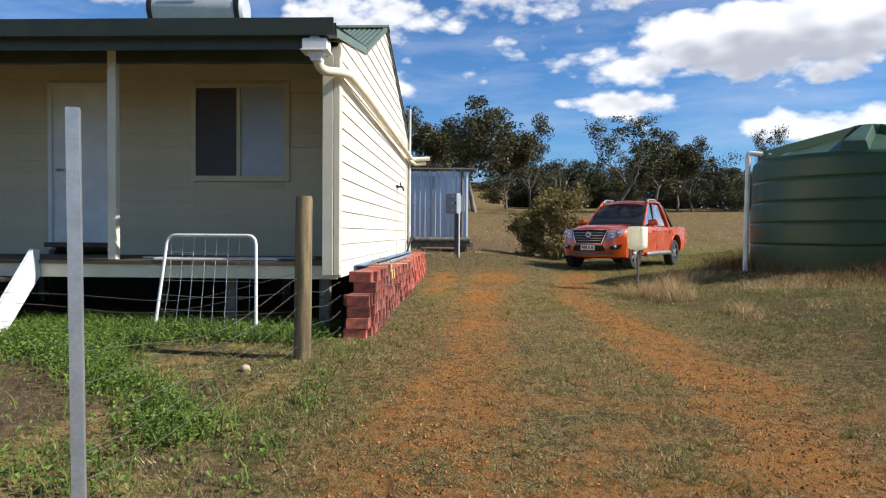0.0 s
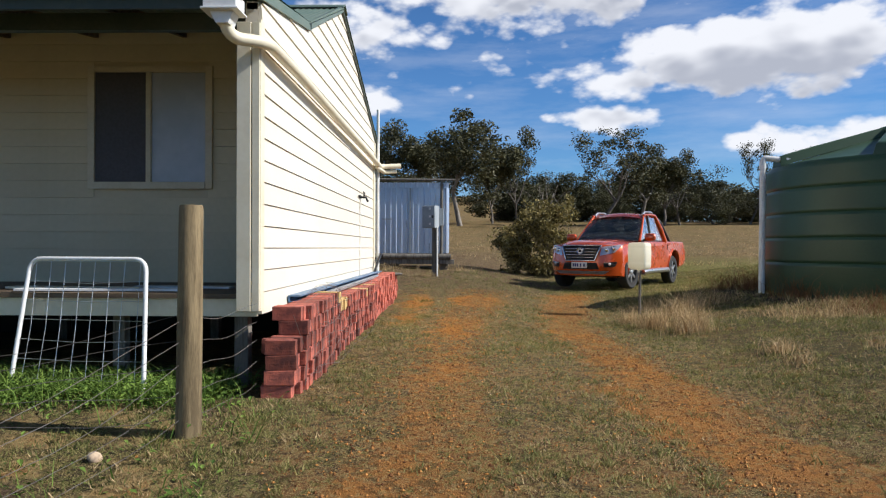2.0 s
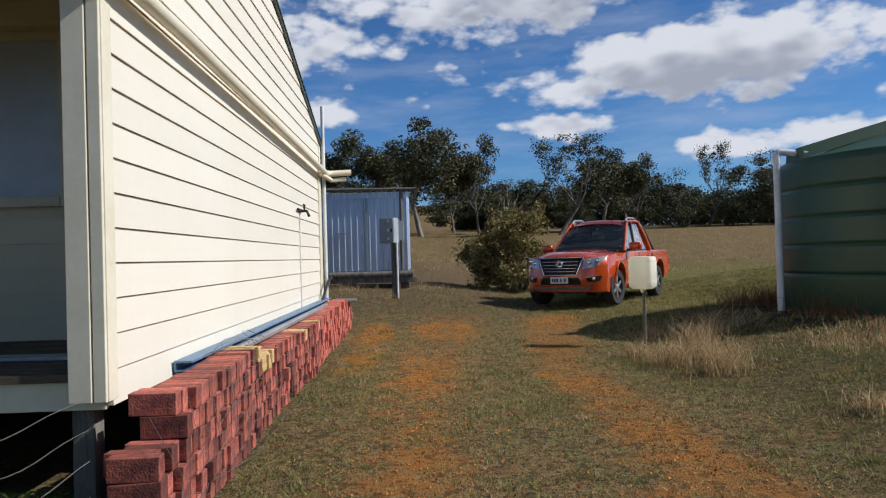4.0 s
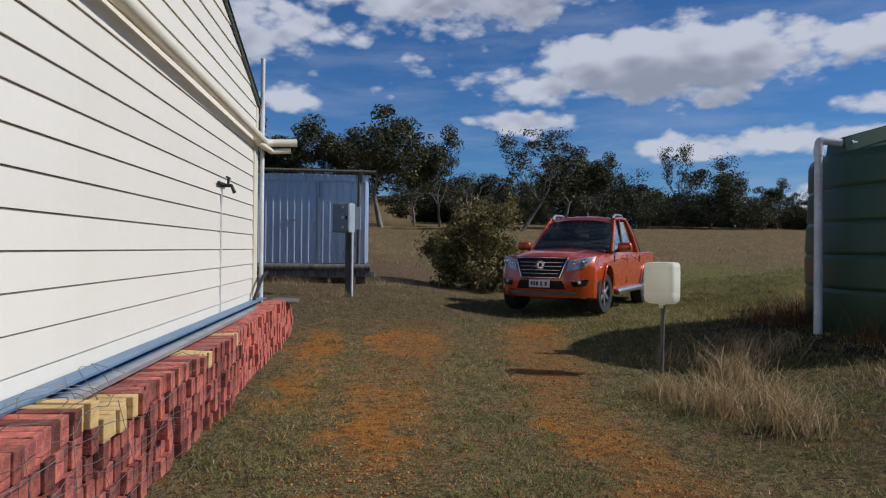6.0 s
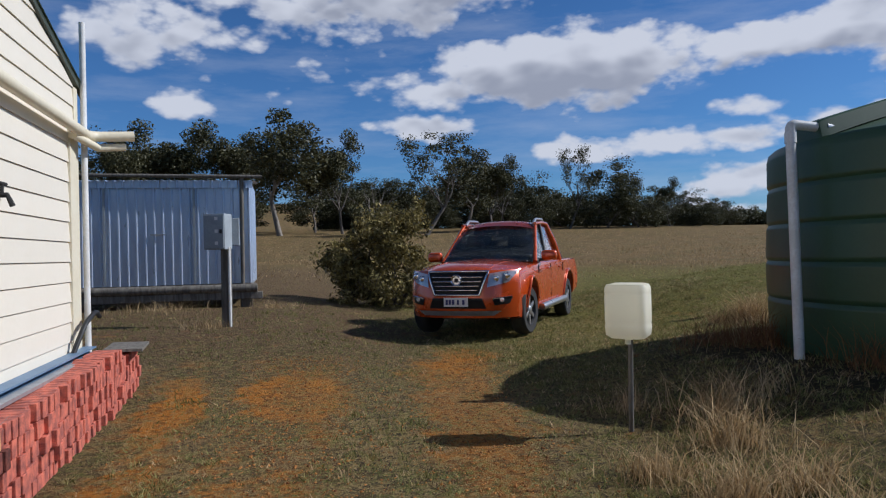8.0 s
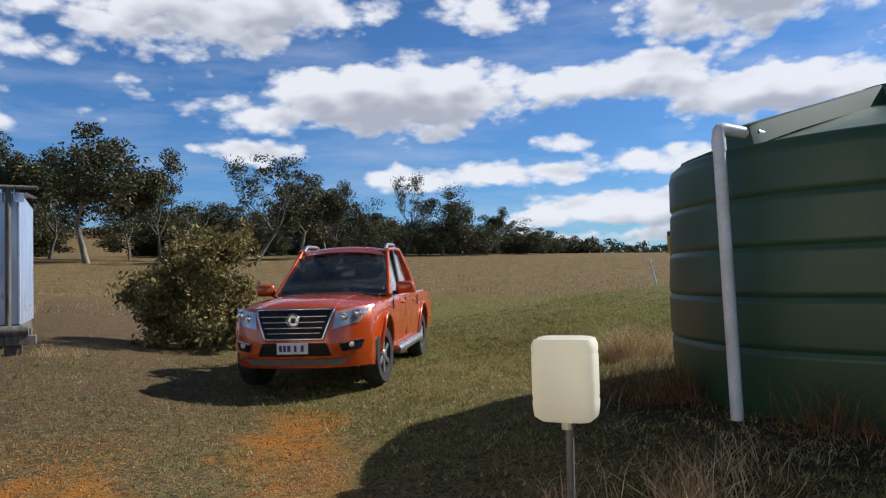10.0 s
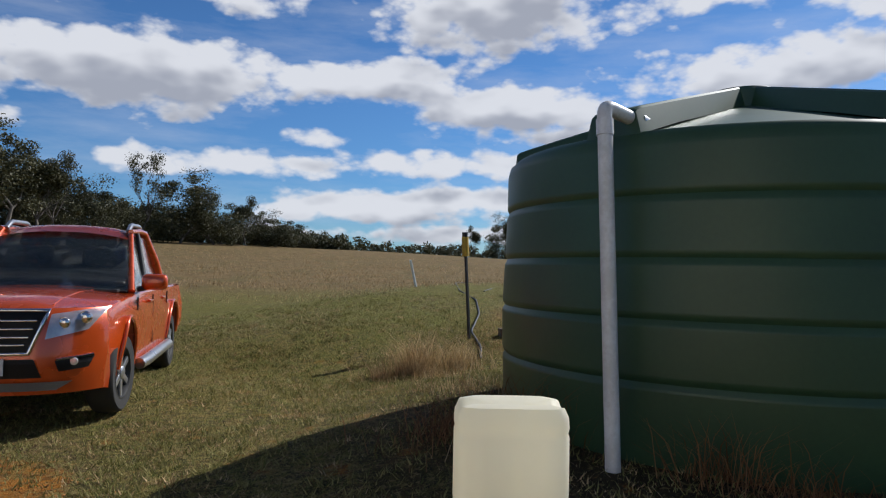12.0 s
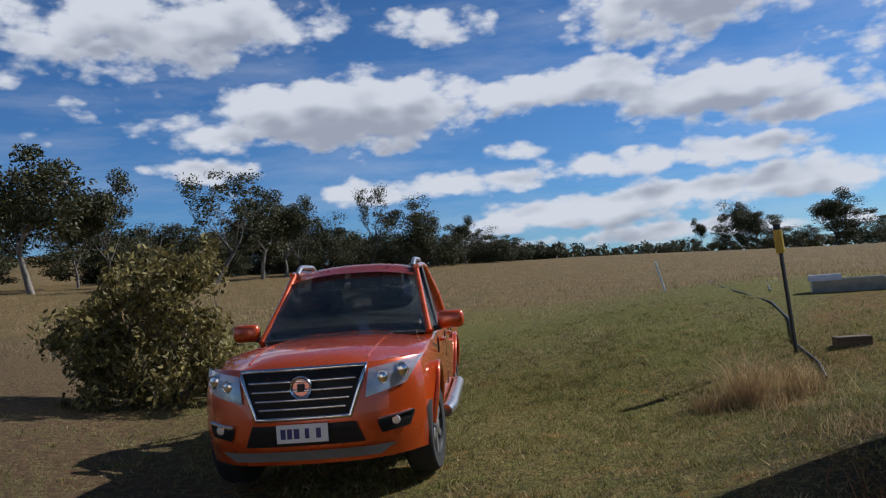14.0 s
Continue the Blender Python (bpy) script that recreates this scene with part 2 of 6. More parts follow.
CAN_PLASTIC = leaf_mat("milky_plastic", (0.95, 0.92, 0.78), (0.95, 0.92, 0.78), 0.35, trans=0.50)
GRAVEL = leaf_mat("ironstone_gravel", (0.13, 0.05, 0.018), (0.55, 0.25, 0.07), 0.9, trans=0)
GUM_LEAF = leaf_mat("gum_leaves", (0.026, 0.030, 0.012), (0.130, 0.122, 0.054), trans=0.15)
BUSH_LEAF = leaf_mat("bush_leaves", (0.060, 0.048, 0.018), (0.34, 0.27, 0.085), 0.6)
DRY_GRASS = leaf_mat("dry_grass", (0.22, 0.15, 0.075), (0.50, 0.38, 0.21), 0.8)
RUST_GRASS = leaf_mat("rusty_grass", (0.13, 0.06, 0.025), (0.32, 0.17, 0.075), 0.8)
LAWN = leaf_mat("short_grass", (0.080, 0.115, 0.024), (0.31, 0.30, 0.11), 0.8)
GREEN_LAWN = leaf_mat("green_lawn", (0.085, 0.098, 0.022), (0.36, 0.31, 0.115), 0.8)
STRAW_TUFT = leaf_mat("pale_straw", (0.20, 0.13, 0.055), (0.68, 0.50, 0.27), 0.8)
WEED = leaf_mat("green_weeds", (0.045, 0.095, 0.013), (0.21, 0.31, 0.055), 0.75)


LEFT_TRACK = [(0, 0.80), (4.5, 0.80), (6.6, 0.95), (10.5, 1.12), (13, 1.38), (15.5, 1.62)]
RIGHT_TRACK = [(0, 2.90), (5.8, 2.88), (9, 2.68), (11, 2.60), (12.6, 2.82), (15, 3.32), (16.5, 3.55)]


# spots of bare orange gravel: centre, half widths
WORN_SPOTS = [(1.55, 14.2, 0.50, 0.95), (0.50, 14.0, 0.22, 0.8), (1.10, 6.4, 0.30, 2.4), (2.60, 7.0, 0.30, 1.3), (3.0, 5.2, 0.45, 0.8), (3.65, 16.3, 0.42, 0.75), (3.15, 15.0, 0.48, 0.8), (2.95, 13.3, 0.38, 1.1), (1.12, 11.0, 0.22, 0.9)]


def ground_mat():
    ma = bpy.data.materials.new("grass_and_gravel")
    ma.use_nodes = True
    nt = ma.node_tree
    N, L = nt.nodes, nt.links
    p = N["Principled BSDF"]
    co = N.new("ShaderNodeTexCoord")
    sep = N.new("ShaderNodeSeparateXYZ")
    L.new(co.outputs["Object"], sep.inputs[0])

    def m(op, a, b=None, c=None, clamp=False):
        n = N.new("ShaderNodeMath")
        n.operation, n.use_clamp = op, clamp
        for k, v in enumerate((a, b, c)):
            if v is None:
                continue
            if isinstance(v, (int, float)):
                n.inputs[k].default_value = v
            else:
                L.new(v, n.inputs[k])
        return n.outputs[0]

    def noise_at(scale, detail=4, rough=0.55):
        n = N.new("ShaderNodeTexNoise")
        n.inputs["Scale"].default_value, n.inputs["Detail"].default_value, n.inputs["Roughness"].default_value = scale, detail, rough
        L.new(co.outputs["Object"], n.inputs["Vector"])
        return n.outputs["Fac"]

    def step(v, lo, hi):
        n = N.new("ShaderNodeMapRange")
        n.interpolation_type = "SMOOTHSTEP"
        n.inputs["From Min"].default_value, n.inputs["From Max"].default_value = lo, hi
        L.new(v, n.inputs[0])
        return n.outputs[0]

    def blend(f, a, b):
        n = N.new("ShaderNodeMix")
        n.data_type = "RGBA"
        L.new(f, n.inputs["Factor"])
        for key, v in (("A", a), ("B", b)):
            if isinstance(v, tuple):
                n.inputs[key].default_value = (*v, 1)
            else:
                L.new(v, n.inputs[key])
        return n.outputs["Result"]

    x, y = sep.outputs[0], sep.outputs[1]
    n1, n2, n3, n4, n5 = noise_at(0.55, 6), noise_at(2.6, 6, 0.65), noise_at(24, 6, 0.75), noise_at(95, 4, 0.7), noise_at(7, 5, 0.6)
    n6 = noise_at(1.15, 7, 0.7)
    s = m("ADD", m("MULTIPLY", x, 0.45), m("MULTIPLY", y, 0.89))
    # lawn: grey-green, straw and earth
    lush = m("MULTIPLY", step(m("ADD", s, m("MULTIPLY", m("SUBTRACT", n1, 0.5), 8.0)), 12.4, 16.0), m("MULTIPLY", step(x, 2.6, 4.6), 0.80))
    turf = blend(lush, (0.124, 0.132, 0.042), (0.135, 0.138, 0.024))
    # right bank: darker olive grass, its slope's shade also put into the colour
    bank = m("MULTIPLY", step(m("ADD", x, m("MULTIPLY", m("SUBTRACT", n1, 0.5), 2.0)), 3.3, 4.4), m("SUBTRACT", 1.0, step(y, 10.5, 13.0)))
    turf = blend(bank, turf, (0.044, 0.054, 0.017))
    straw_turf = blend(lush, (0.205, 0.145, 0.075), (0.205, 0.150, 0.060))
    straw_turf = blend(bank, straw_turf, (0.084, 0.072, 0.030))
    grass = blend(step(n2, 0.40, 0.60), turf, straw_turf)
    grass = blend(m("MULTIPLY", step(n5, 0.46, 0.60), 0.6), grass, (0.150, 0.090, 0.055))
    grass = blend(m("MULTIPLY", step(n1, 0.50, 0.62), m("MULTIPLY_ADD", step(n5, 0.40, 0.60), 0.5, 0.2)), grass, (0.185, 0.115, 0.060))
    grass = blend(m("MULTIPLY", step(n6, 0.52, 0.62), 0.45), grass, (0.26, 0.205, 0.10))
    # reddish earth shows through near the gate, with green tussocks left standing
    worn = m("MULTIPLY", m("SUBTRACT", 1.0, step(y, 6.5, 10.5)), m("MULTIPLY", step(x, -0.3, 0.5), m("SUBTRACT", 1.0, step(x, 3.4, 4.6))))
    grass = blend(m("MULTIPLY", worn, m("MULTIPLY_ADD", step(n6, 0.42, 0.56), 0.7, 0.15)), grass, (0.24, 0.125, 0.058))
    n7 = noise_at(4.2, 5, 0.6)
    grass = blend(m("MULTIPLY", step(n7, 0.53, 0.60), m("MULTIPLY_ADD", bank, -0.4, 0.6)), grass, (0.080, 0.118, 0.022))
    grass = blend(step(n3, 0.475, 0.565), grass, blend(lush, (0.046, 0.034, 0.026), (0.040, 0.046, 0.014)))
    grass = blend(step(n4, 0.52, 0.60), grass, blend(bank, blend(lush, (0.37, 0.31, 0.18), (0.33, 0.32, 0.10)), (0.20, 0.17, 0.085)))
    # brown leaf litter round the shed and the bush, straw and bare earth by the gate
    litter = m("MULTIPLY", m("SUBTRACT", 1.0, step(x, 2.6, 5.4)), step(y, 14.0, 18.0))
    grass = blend(m("MULTIPLY", litter, m("MULTIPLY_ADD", step(n5, 0.42, 0.60), 0.55, 0.42)), grass, (0.135, 0.084, 0.062))
    gate_side = m("MULTIPLY", m("SUBTRACT", 1.0, step(x, -0.6, 0.2)), m("SUBTRACT", 1.0, step(y, 6.2, 7.0)))
    # dark ring round the tank: its shade put into the ground colour
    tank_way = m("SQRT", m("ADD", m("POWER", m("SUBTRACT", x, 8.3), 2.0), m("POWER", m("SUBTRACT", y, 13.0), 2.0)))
    tank_shade = m("SUBTRACT", 1.0, step(m("ADD", tank_way, m("MULTIPLY", m("SUBTRACT", n2, 0.5), 2.0)), 2.3, 4.0))
    grass = blend(m("MULTIPLY", tank_shade, 0.85), grass, (0.040, 0.028, 0.020))
    pad = m("ABSOLUTE", m("SUBTRACT", y, m("MULTIPLY_ADD", x, 0.45, 12.85)))
    grass = blend(m("MULTIPLY", m("MULTIPLY", step(x, 9.6, 10.6), m("SUBTRACT", 1.0, step(m("ADD", pad, n2), 0.7, 1.5))), 0.5), grass, (0.22, 0.10, 0.045))
    grass = blend(m("MULTIPLY", gate_side, step(n2, 0.47, 0.58)), grass, (0.36, 0.26, 0.14))
    grass = blend(m("MULTIPLY", gate_side, step(n1, 0.50, 0.58)), grass, (0.14, 0.10, 0.08))

    def course(points):
        """Where a wheel track runs across, along y."""
        r = N.new("ShaderNodeValToRGB")
        els = r.color_ramp.elements
        while len(els) < len(points):
            els.new(0.5)
        for e, (py, px) in zip(els, points):
            e.position, e.color = py / 20.0, (px / 5.0, px / 5.0, px / 5.0, 1)
        L.new(m("DIVIDE", y, 20.0), r.inputs[0])
        return m("MULTIPLY", r.outputs[0], 5.0)

    # the two wheel tracks worn into orange gravel
    wob = m("MULTIPLY", m("SUBTRACT", n2, 0.5), 0.9)
    xx = m("ADD", x, wob)
    left = m("ABSOLUTE", m("SUBTRACT", xx, course(LEFT_TRACK)))
    right = m("ABSOLUTE", m("SUBTRACT", xx, course(RIGHT_TRACK)))
    fade = m("MULTIPLY", m("SUBTRACT", 1.0, step(y, 15.2, 16.8)), step(y, -6.0, 0.5))
    lt = m("SUBTRACT", 1.0, step(left, 0.20, 0.60))
    lt = m("MULTIPLY", lt, m("MULTIPLY_ADD", step(n6, 0.44, 0.56), 0.75, 0.25))
    side = m("SUBTRACT", 1.0, step(m("ABSOLUTE", m("SUBTRACT", xx, 0.40)), 0.12, 0.45))
    side = m("MULTIPLY", side, m("MULTIPLY", step(y, 9.5, 11.0), step(n6, 0.45, 0.55)))
    lt = m("MAXIMUM", lt, side)
    rt = m("SUBTRACT", 1.0, step(right, 0.16, 0.48))
    bare = m("MULTIPLY", m("MAXIMUM", lt, rt), fade)
    for cx, cy, rx, ry in WORN_SPOTS:
        q = m("ADD", m("POWER", m("DIVIDE", m("SUBTRACT", xx, cx), rx), 2.0), m("POWER", m("DIVIDE", m("SUBTRACT", y, cy), ry), 2.0))
        spot = m("SUBTRACT", 1.0, step(m("ADD", q, m("MULTIPLY", m("SUBTRACT", n5, 0.5), 2.2)), 0.7, 1.5))
        bare = m("MAXIMUM", bare, spot)
    patch = step(m("ADD", m("MULTIPLY", n1, 0.55), m("MULTIPLY", n2, 0.45)), 0.44, 0.58)
    bare = m("MULTIPLY", bare, m("MULTIPLY_ADD", patch, 0.45, 0.55))
    # wide worn apron near the gate
    apron = m("MULTIPLY", m("SUBTRACT", 1.0, step(y, 3.5, 7.0)), m("MULTIPLY", step(x, -0.4, 0.6), m("SUBTRACT", 1.0, step(x, 3.2, 4.6))))
    bare = m("MAXIMUM", bare, m("MULTIPLY", apron, m("MULTIPLY", step(n2, 0.36, 0.60), 0.85)))
    scat = m("MULTIPLY", step(n2, 0.55, 0.68), 0.6)
    near = m("SUBTRACT", 1.0, step(y, 19.0, 24.0))
    bare = m("MAXIMUM", bare, m("MULTIPLY", scat, near))
    gravel = blend(step(n3, 0.35, 0.65), (0.47, 0.195, 0.026), (0.36, 0.132, 0.020))
    gravel = blend(step(n4, 0.52, 0.66), gravel, (0.48, 0.27, 0.08))
    gravel = blend(m("MULTIPLY", m("SUBTRACT", 1.0, step(y, 5.5, 11.0)), 0.80), gravel, (0.34, 0.165, 0.062))
    gravel = blend(step(n3, 0.56, 0.68), gravel, (0.13, 0.055, 0.025))
    col = blend(m("MULTIPLY", bare, step(m("ADD", n3, m("MULTIPLY", bare, 0.20)), 0.50, 0.68)), grass, gravel)
    # small clods, leaf litter and straw scraps
    n8, n9 = noise_at(11, 4, 0.6), noise_at(17, 4, 0.65)
    col = blend(m("MULTIPLY", step(n8, 0.53, 0.59), 0.50), col, (0.045, 0.038, 0.020))
    col = blend(m("MULTIPLY", step(n9, 0.56, 0.62), 0.50), col, (0.34, 0.27, 0.14))
    # beyond the mown yard the paddock is straw
    straw = blend(step(n6, 0.38, 0.60), (0.27, 0.19, 0.105), (0.145, 0.102, 0.055))
    straw = blend(m("MULTIPLY", step(n1, 0.48, 0.60), 0.55), straw, (0.135, 0.125, 0.05))
    straw = blend(m("MULTIPLY", step(n5, 0.48, 0.62), 0.6), straw, (0.085, 0.07, 0.04))
    far = step(m("ADD", s, m("MULTIPLY", m("SUBTRACT", n1, 0.5), 14.0)), 36.0, 46.0)
    fresh = m("MULTIPLY", m("MULTIPLY", step(s, 17.0, 22.0), m("SUBTRACT", 1.0, step(s, 30.0, 40.0))), m("MULTIPLY", step(x, 5.0, 8.0), step(m("ADD", m("MULTIPLY", n1, 0.6), m("MULTIPLY", n6, 0.4)), 0.44, 0.54)))
    col = blend(m("MULTIPLY", fresh, m("MULTIPLY_ADD", step(n5, 0.42, 0.58), 0.4, 0.15)), col, (0.125, 0.150, 0.016))
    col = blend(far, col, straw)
    # clods and tufts a few centimetres across, with dark gaps, on iron-rich soil
    lump = N.new("ShaderNodeTexVoronoi")
    lump.inputs["Scale"].default_value, lump.inputs["Detail"].default_value, lump.inputs["Roughness"].default_value = 21.0, 2.0, 0.7
    warp = N.new("ShaderNodeVectorMath")
    warp.operation = "MULTIPLY_ADD"
    crumb = N.new("ShaderNodeTexNoise")
    crumb.inputs["Scale"].default_value, crumb.inputs["Detail"].default_value = 14, 3
    L.new(co.outputs["Object"], crumb.inputs["Vector"])
    L.new(crumb.outputs["Color"], warp.inputs[0])
    warp.inputs[1].default_value = (0.06, 0.06, 0.06)
    L.new(co.outputs["Object"], warp.inputs[2])
    L.new(warp.outputs[0], lump.inputs["Vector"])
    gap = step(lump.outputs["Distance"], 0.30, 0.75)
    grain = m("MULTIPLY_ADD", gap, -0.62, 1.22)
    warm = N.new("ShaderNodeMix")
    warm.data_type, warm.blend_type = "RGBA", "MULTIPLY"
    warm.inputs["Factor"].default_value = 1.0
    warm.inputs["B"].default_value = (1.58, 1.48, 1.16, 1)
    L.new(col, warm.inputs["A"])
    crisp = N.new("ShaderNodeVectorMath")
    crisp.operation = "SCALE"
    L.new(warm.outputs["Result"], crisp.inputs[0]), L.new(grain, crisp.inputs["Scale"])
    L.new(crisp.outputs[0], p.inputs["Base Color"])
    p.inputs["Roughness"].default_value = 0.95
    p.inputs["Specular IOR Level"].default_value = 0.15
    bn = N.new("ShaderNodeBump")
    bn.inputs["Strength"].default_value, bn.inputs["Distance"].default_value = 1.0, 0.05
    L.new(m("ADD", m("MULTIPLY", gap, -0.45), m("ADD", m("MULTIPLY", n3, 0.7), m("MULTIPLY", n4, 0.35))), bn.inputs["Height"])
    L.new(bn.outputs[0], p.inputs["Normal"])
    return ma


GROUND = ground_mat()

# ---- building helpers ----


def ss(v, a, b):
    k = np.clip((np.asarray(v, float) - a) / (b - a), 0, 1)
    return k * k * (3 - 2 * k)


def ground_z(x, y):
    """Height of the ground: it climbs from the gate, lies flat by the parked truck and rises again across the paddock."""
    x, y = np.asarray(x, float), np.asarray(y, float)
    near = np.interp(y, [-60, -10, 0, 3, 6.65, 12, 18, 30], [-2.2, -0.95, -0.47, -0.24, 0.0, 0.08, 0.15, 0.20])
    d, az = np.hypot(x - 1.8, y - 9.0), np.degrees(np.arctan2(x - 1.8, y - 9.0))
    rise = np.interp(az, [-180, -60, -20, 5, 25, 31, 42, 50, 60, 90, 180], [0.1, 0.8, 1.14, 1.10, 1.0, 0.92, 0.82, 0.68, 0.5, 0.42, 0.1])
    far = rise * np.interp(d, [11, 26, 46, 76, 130, 260, 600], [0.0, 0.15, 0.80, 2.3, 5.65, 9.0, 15.0])
    far = far + 9.5 * ss(d, 150, 240) * (1 - ss(d, 420, 800)) * np.exp(-(az / 5.0) ** 2)
    left = 0.26 * ss(y, 13, 19) * (1 - ss(x, 1.0, 3.6)) * (1 - ss(d, 22, 50))
    mound = 0.30 * (1 - ss(np.hypot(x - 8.5, y - 12.95), 2.3, 4.9))
    u, v = (x - 11.3) * 0.82 + (y - 18.0) * 0.57, (y - 18.0) * 0.82 - (x - 11.3) * 0.57
    ridge = (0.46 + 0.09 * np.clip(u, 0, 4)) * ss(u, -3.0, 0) * (1 - ss(u, 6, 45)) * (1 - ss(np.abs(v), 1.5, 9.0))
    bank = 0.31 * ss(x, 3.2, 6.2) * (1 - ss(y, 9, 13)) * ss(y, -4, 3)
    lumps = 0.025 * np.sin(1.3 * x + 0.7 * y) * np.sin(0.9 * y - 0.5 * x)
    return near + far + left + np.maximum(np.maximum(mound, bank), ridge) + lumps


def gz(x, y):
    return float(ground_z(x, y))


def mesh_from(name, verts, faces):
    me = bpy.data.meshes.new(name)
    me.from_pydata([tuple(v) for v in verts] if not isinstance(verts, np.ndarray) else verts.tolist(), [], faces if not isinstance(faces, np.ndarray) else faces.tolist())
    me.update()
    return me


def smooth(me, angle=40):
    for poly in me.polygons:
        poly.use_smooth = True
    me.set_sharp_from_angle(angle=radians(angle))
    return me


def bm_mesh(name, bm, soft=None):
    me = bpy.data.meshes.new(name)
    bmesh.ops.recalc_face_normals(bm, faces=bm.faces)
    bm.to_mesh(me)
    bm.free()
    return smooth(me, soft) if soft else me


def part(name, data, material, parent, label="", m=None, soft=None):
    """One mesh as a part of a thing. data: a bmesh or a mesh."""
    me = bm_mesh(name, data, soft) if isinstance(data, bmesh.types.BMesh) else data
    ob = new(name, me)
    if material and not me.materials:
        me.materials.append(material)
    if parent is not None:
        ob.parent = parent
    if m is not None:
        ob.matrix_basis = m
    if label:
        ob["label"] = label
    return ob


def thing(name, m, label, category, group="", kind=""):
    ob = new(name)
    ob.matrix_basis = m
    ob.empty_display_size = 0.1
    return tagged(ob, label, category, group, kind)


def box(bm, x0, x1, y0, y1, z0, z1, bevel=0.0, m=None):
    made = bmesh.ops.create_cube(bm, size=1.0)["verts"]
    for v in made:
        v.co = Vector((x0 + (v.co.x + 0.5) * (x1 - x0), y0 + (v.co.y + 0.5) * (y1 - y0), z0 + (v.co.z + 0.5) * (z1 - z0)))
    if bevel:
        edges = list({e for v in made for e in v.link_edges})
        res = bmesh.ops.bevel(bm, geom=edges, offset=bevel, segments=2, affect="EDGES", profile=0.5)
        made = list({v for f in res["faces"] for v in f.verts} | {v for v in made if v.is_valid})
    if m is not None:
        for v in made:
            v.co = m @ v.co
    return made


def boxed(x0, x1, y0, y1, z0, z1, bevel=0.0, m=None):
    bm = bmesh.new()
    box(bm, x0, x1, y0, y1, z0, z1, bevel, m)
    return bm


def tube(bm, pts, radius, sides=12, cap=True):
    """A round pipe along points; radius a number or one for each point."""
    pts = [Vector(p) for p in pts]
    rs = [radius] * len(pts) if isinstance(radius, (int, float)) else list(radius)
    rings, ref = [], None
    for k, p in enumerate(pts):
        d = (pts[min(k + 1, len(pts) - 1)] - pts[max(k - 1, 0)]).normalized()
        ref = ref or (Vector((0, 0, 1)) if abs(d.z) < 0.9 else Vector((1, 0, 0)))
        a = (ref - d * ref.dot(d)).normalized()
        ref, b = a, d.cross(a)
        rings.append([bm.verts.new(p + (a * math.cos(t) + b * math.sin(t)) * rs[k]) for t in (2 * math.pi * j / sides for j in range(sides))])
    for r0, r1 in zip(rings, rings[1:]):
        for j in range(sides):
            bm.faces.new((r0[j], r0[(j + 1) % sides], r1[(j + 1) % sides], r1[j]))
    if cap:
        bm.faces.new(rings[0][::-1]), bm.faces.new(rings[-1])
    return bm


def rounded(points, radius, steps=5):
    """Points of a line with its inner corners rounded off."""
    pts = [Vector(p) for p in points]
    out = [pts[0]]
    for a, b, c in zip(pts, pts[1:], pts[2:]):
        p, q = b + (a - b).normalized() * radius, b + (c - b).normalized() * radius
        for k in range(steps + 1):
            t = k / steps
            out.append(p * (1 - t) ** 2 + b * 2 * t * (1 - t) + q * t * t)
    return out + [pts[-1]]


def lathe(bm, profile, sides=48, axis="z"):
    """Turns (radius, height) pairs round an axis."""
    rings = []
    for r, h in profile:
        ring = []
        for j in range(sides):
            t = 2 * math.pi * j / sides
            p = (r * math.cos(t), r * math.sin(t), h)
            ring.append(bm.verts.new(p if axis == "z" else (h, p[0], p[1]) if axis == "x" else (p[0], h, p[1])))
        rings.append(ring)
    for r0, r1 in zip(rings, rings[1:]):
        for j in range(sides):
            bm.faces.new((r0[j], r0[(j + 1) % sides], r1[(j + 1) % sides], r1[j]))
    if profile[0][0] > 1e-4:
        bm.faces.new(rings[0][::-1])
    if profile[-1][0] > 1e-4:
        bm.faces.new(rings[-1])
    bmesh.ops.remove_doubles(bm, verts=bm.verts, dist=1e-5)
    return bm


def prism(bm, outline, z0, z1, axis="z"):
    """A flat outline, pushed out between two heights along an axis."""
    def at(p, h):
        return (p[0], p[1], h) if axis == "z" else (h, p[0], p[1]) if axis == "x" else (p[0], h, p[1])
    a = [bm.verts.new(at(p, z0)) for p in outline]
    b = [bm.verts.new(at(p, z1)) for p in outline]
    n = len(outline)
    bm.faces.new(a[::-1]), bm.faces.new(b)
    for k in range(n):
        bm.faces.new((a[k], a[(k + 1) % n], b[(k + 1) % n], b[k]))
    return bm

# ---- ground ----


def build_ground():
    xs = np.concatenate([-np.geomspace(900, 16, 26), np.arange(-14, 24, 0.35), np.geomspace(25, 900, 30)])
    ys = np.concatenate([-np.geomspace(500, 8, 16), np.arange(-7, 32, 0.35), np.geomspace(33, 900, 34)])
    gx, gy = np.meshgrid(xs, ys)
    verts = np.stack([gx, gy, ground_z(gx, gy)], -1).reshape(-1, 3)
    w = len(xs)
    i = (np.arange(len(ys) - 1)[:, None] * w + np.arange(w - 1)).ravel()
    me = mesh_from("ground", verts, np.stack([i, i + 1, i + w + 1, i + w], -1))
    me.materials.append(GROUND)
    for poly in me.polygons:
        poly.use_smooth = True
    tagged(new("ground", me), "worn grass and orange gravel yard rising to a straw-coloured paddock", "ground", kind="structure")


build_ground()

# ---- house ----
WX = -0.37                                     # face of the gable wall
Y0, Y1 = 7.06, 14.35                           # its front and back corners
BOARD, Z0 = 0.1728, 0.575
RIDGE = (10.76, 4.15)


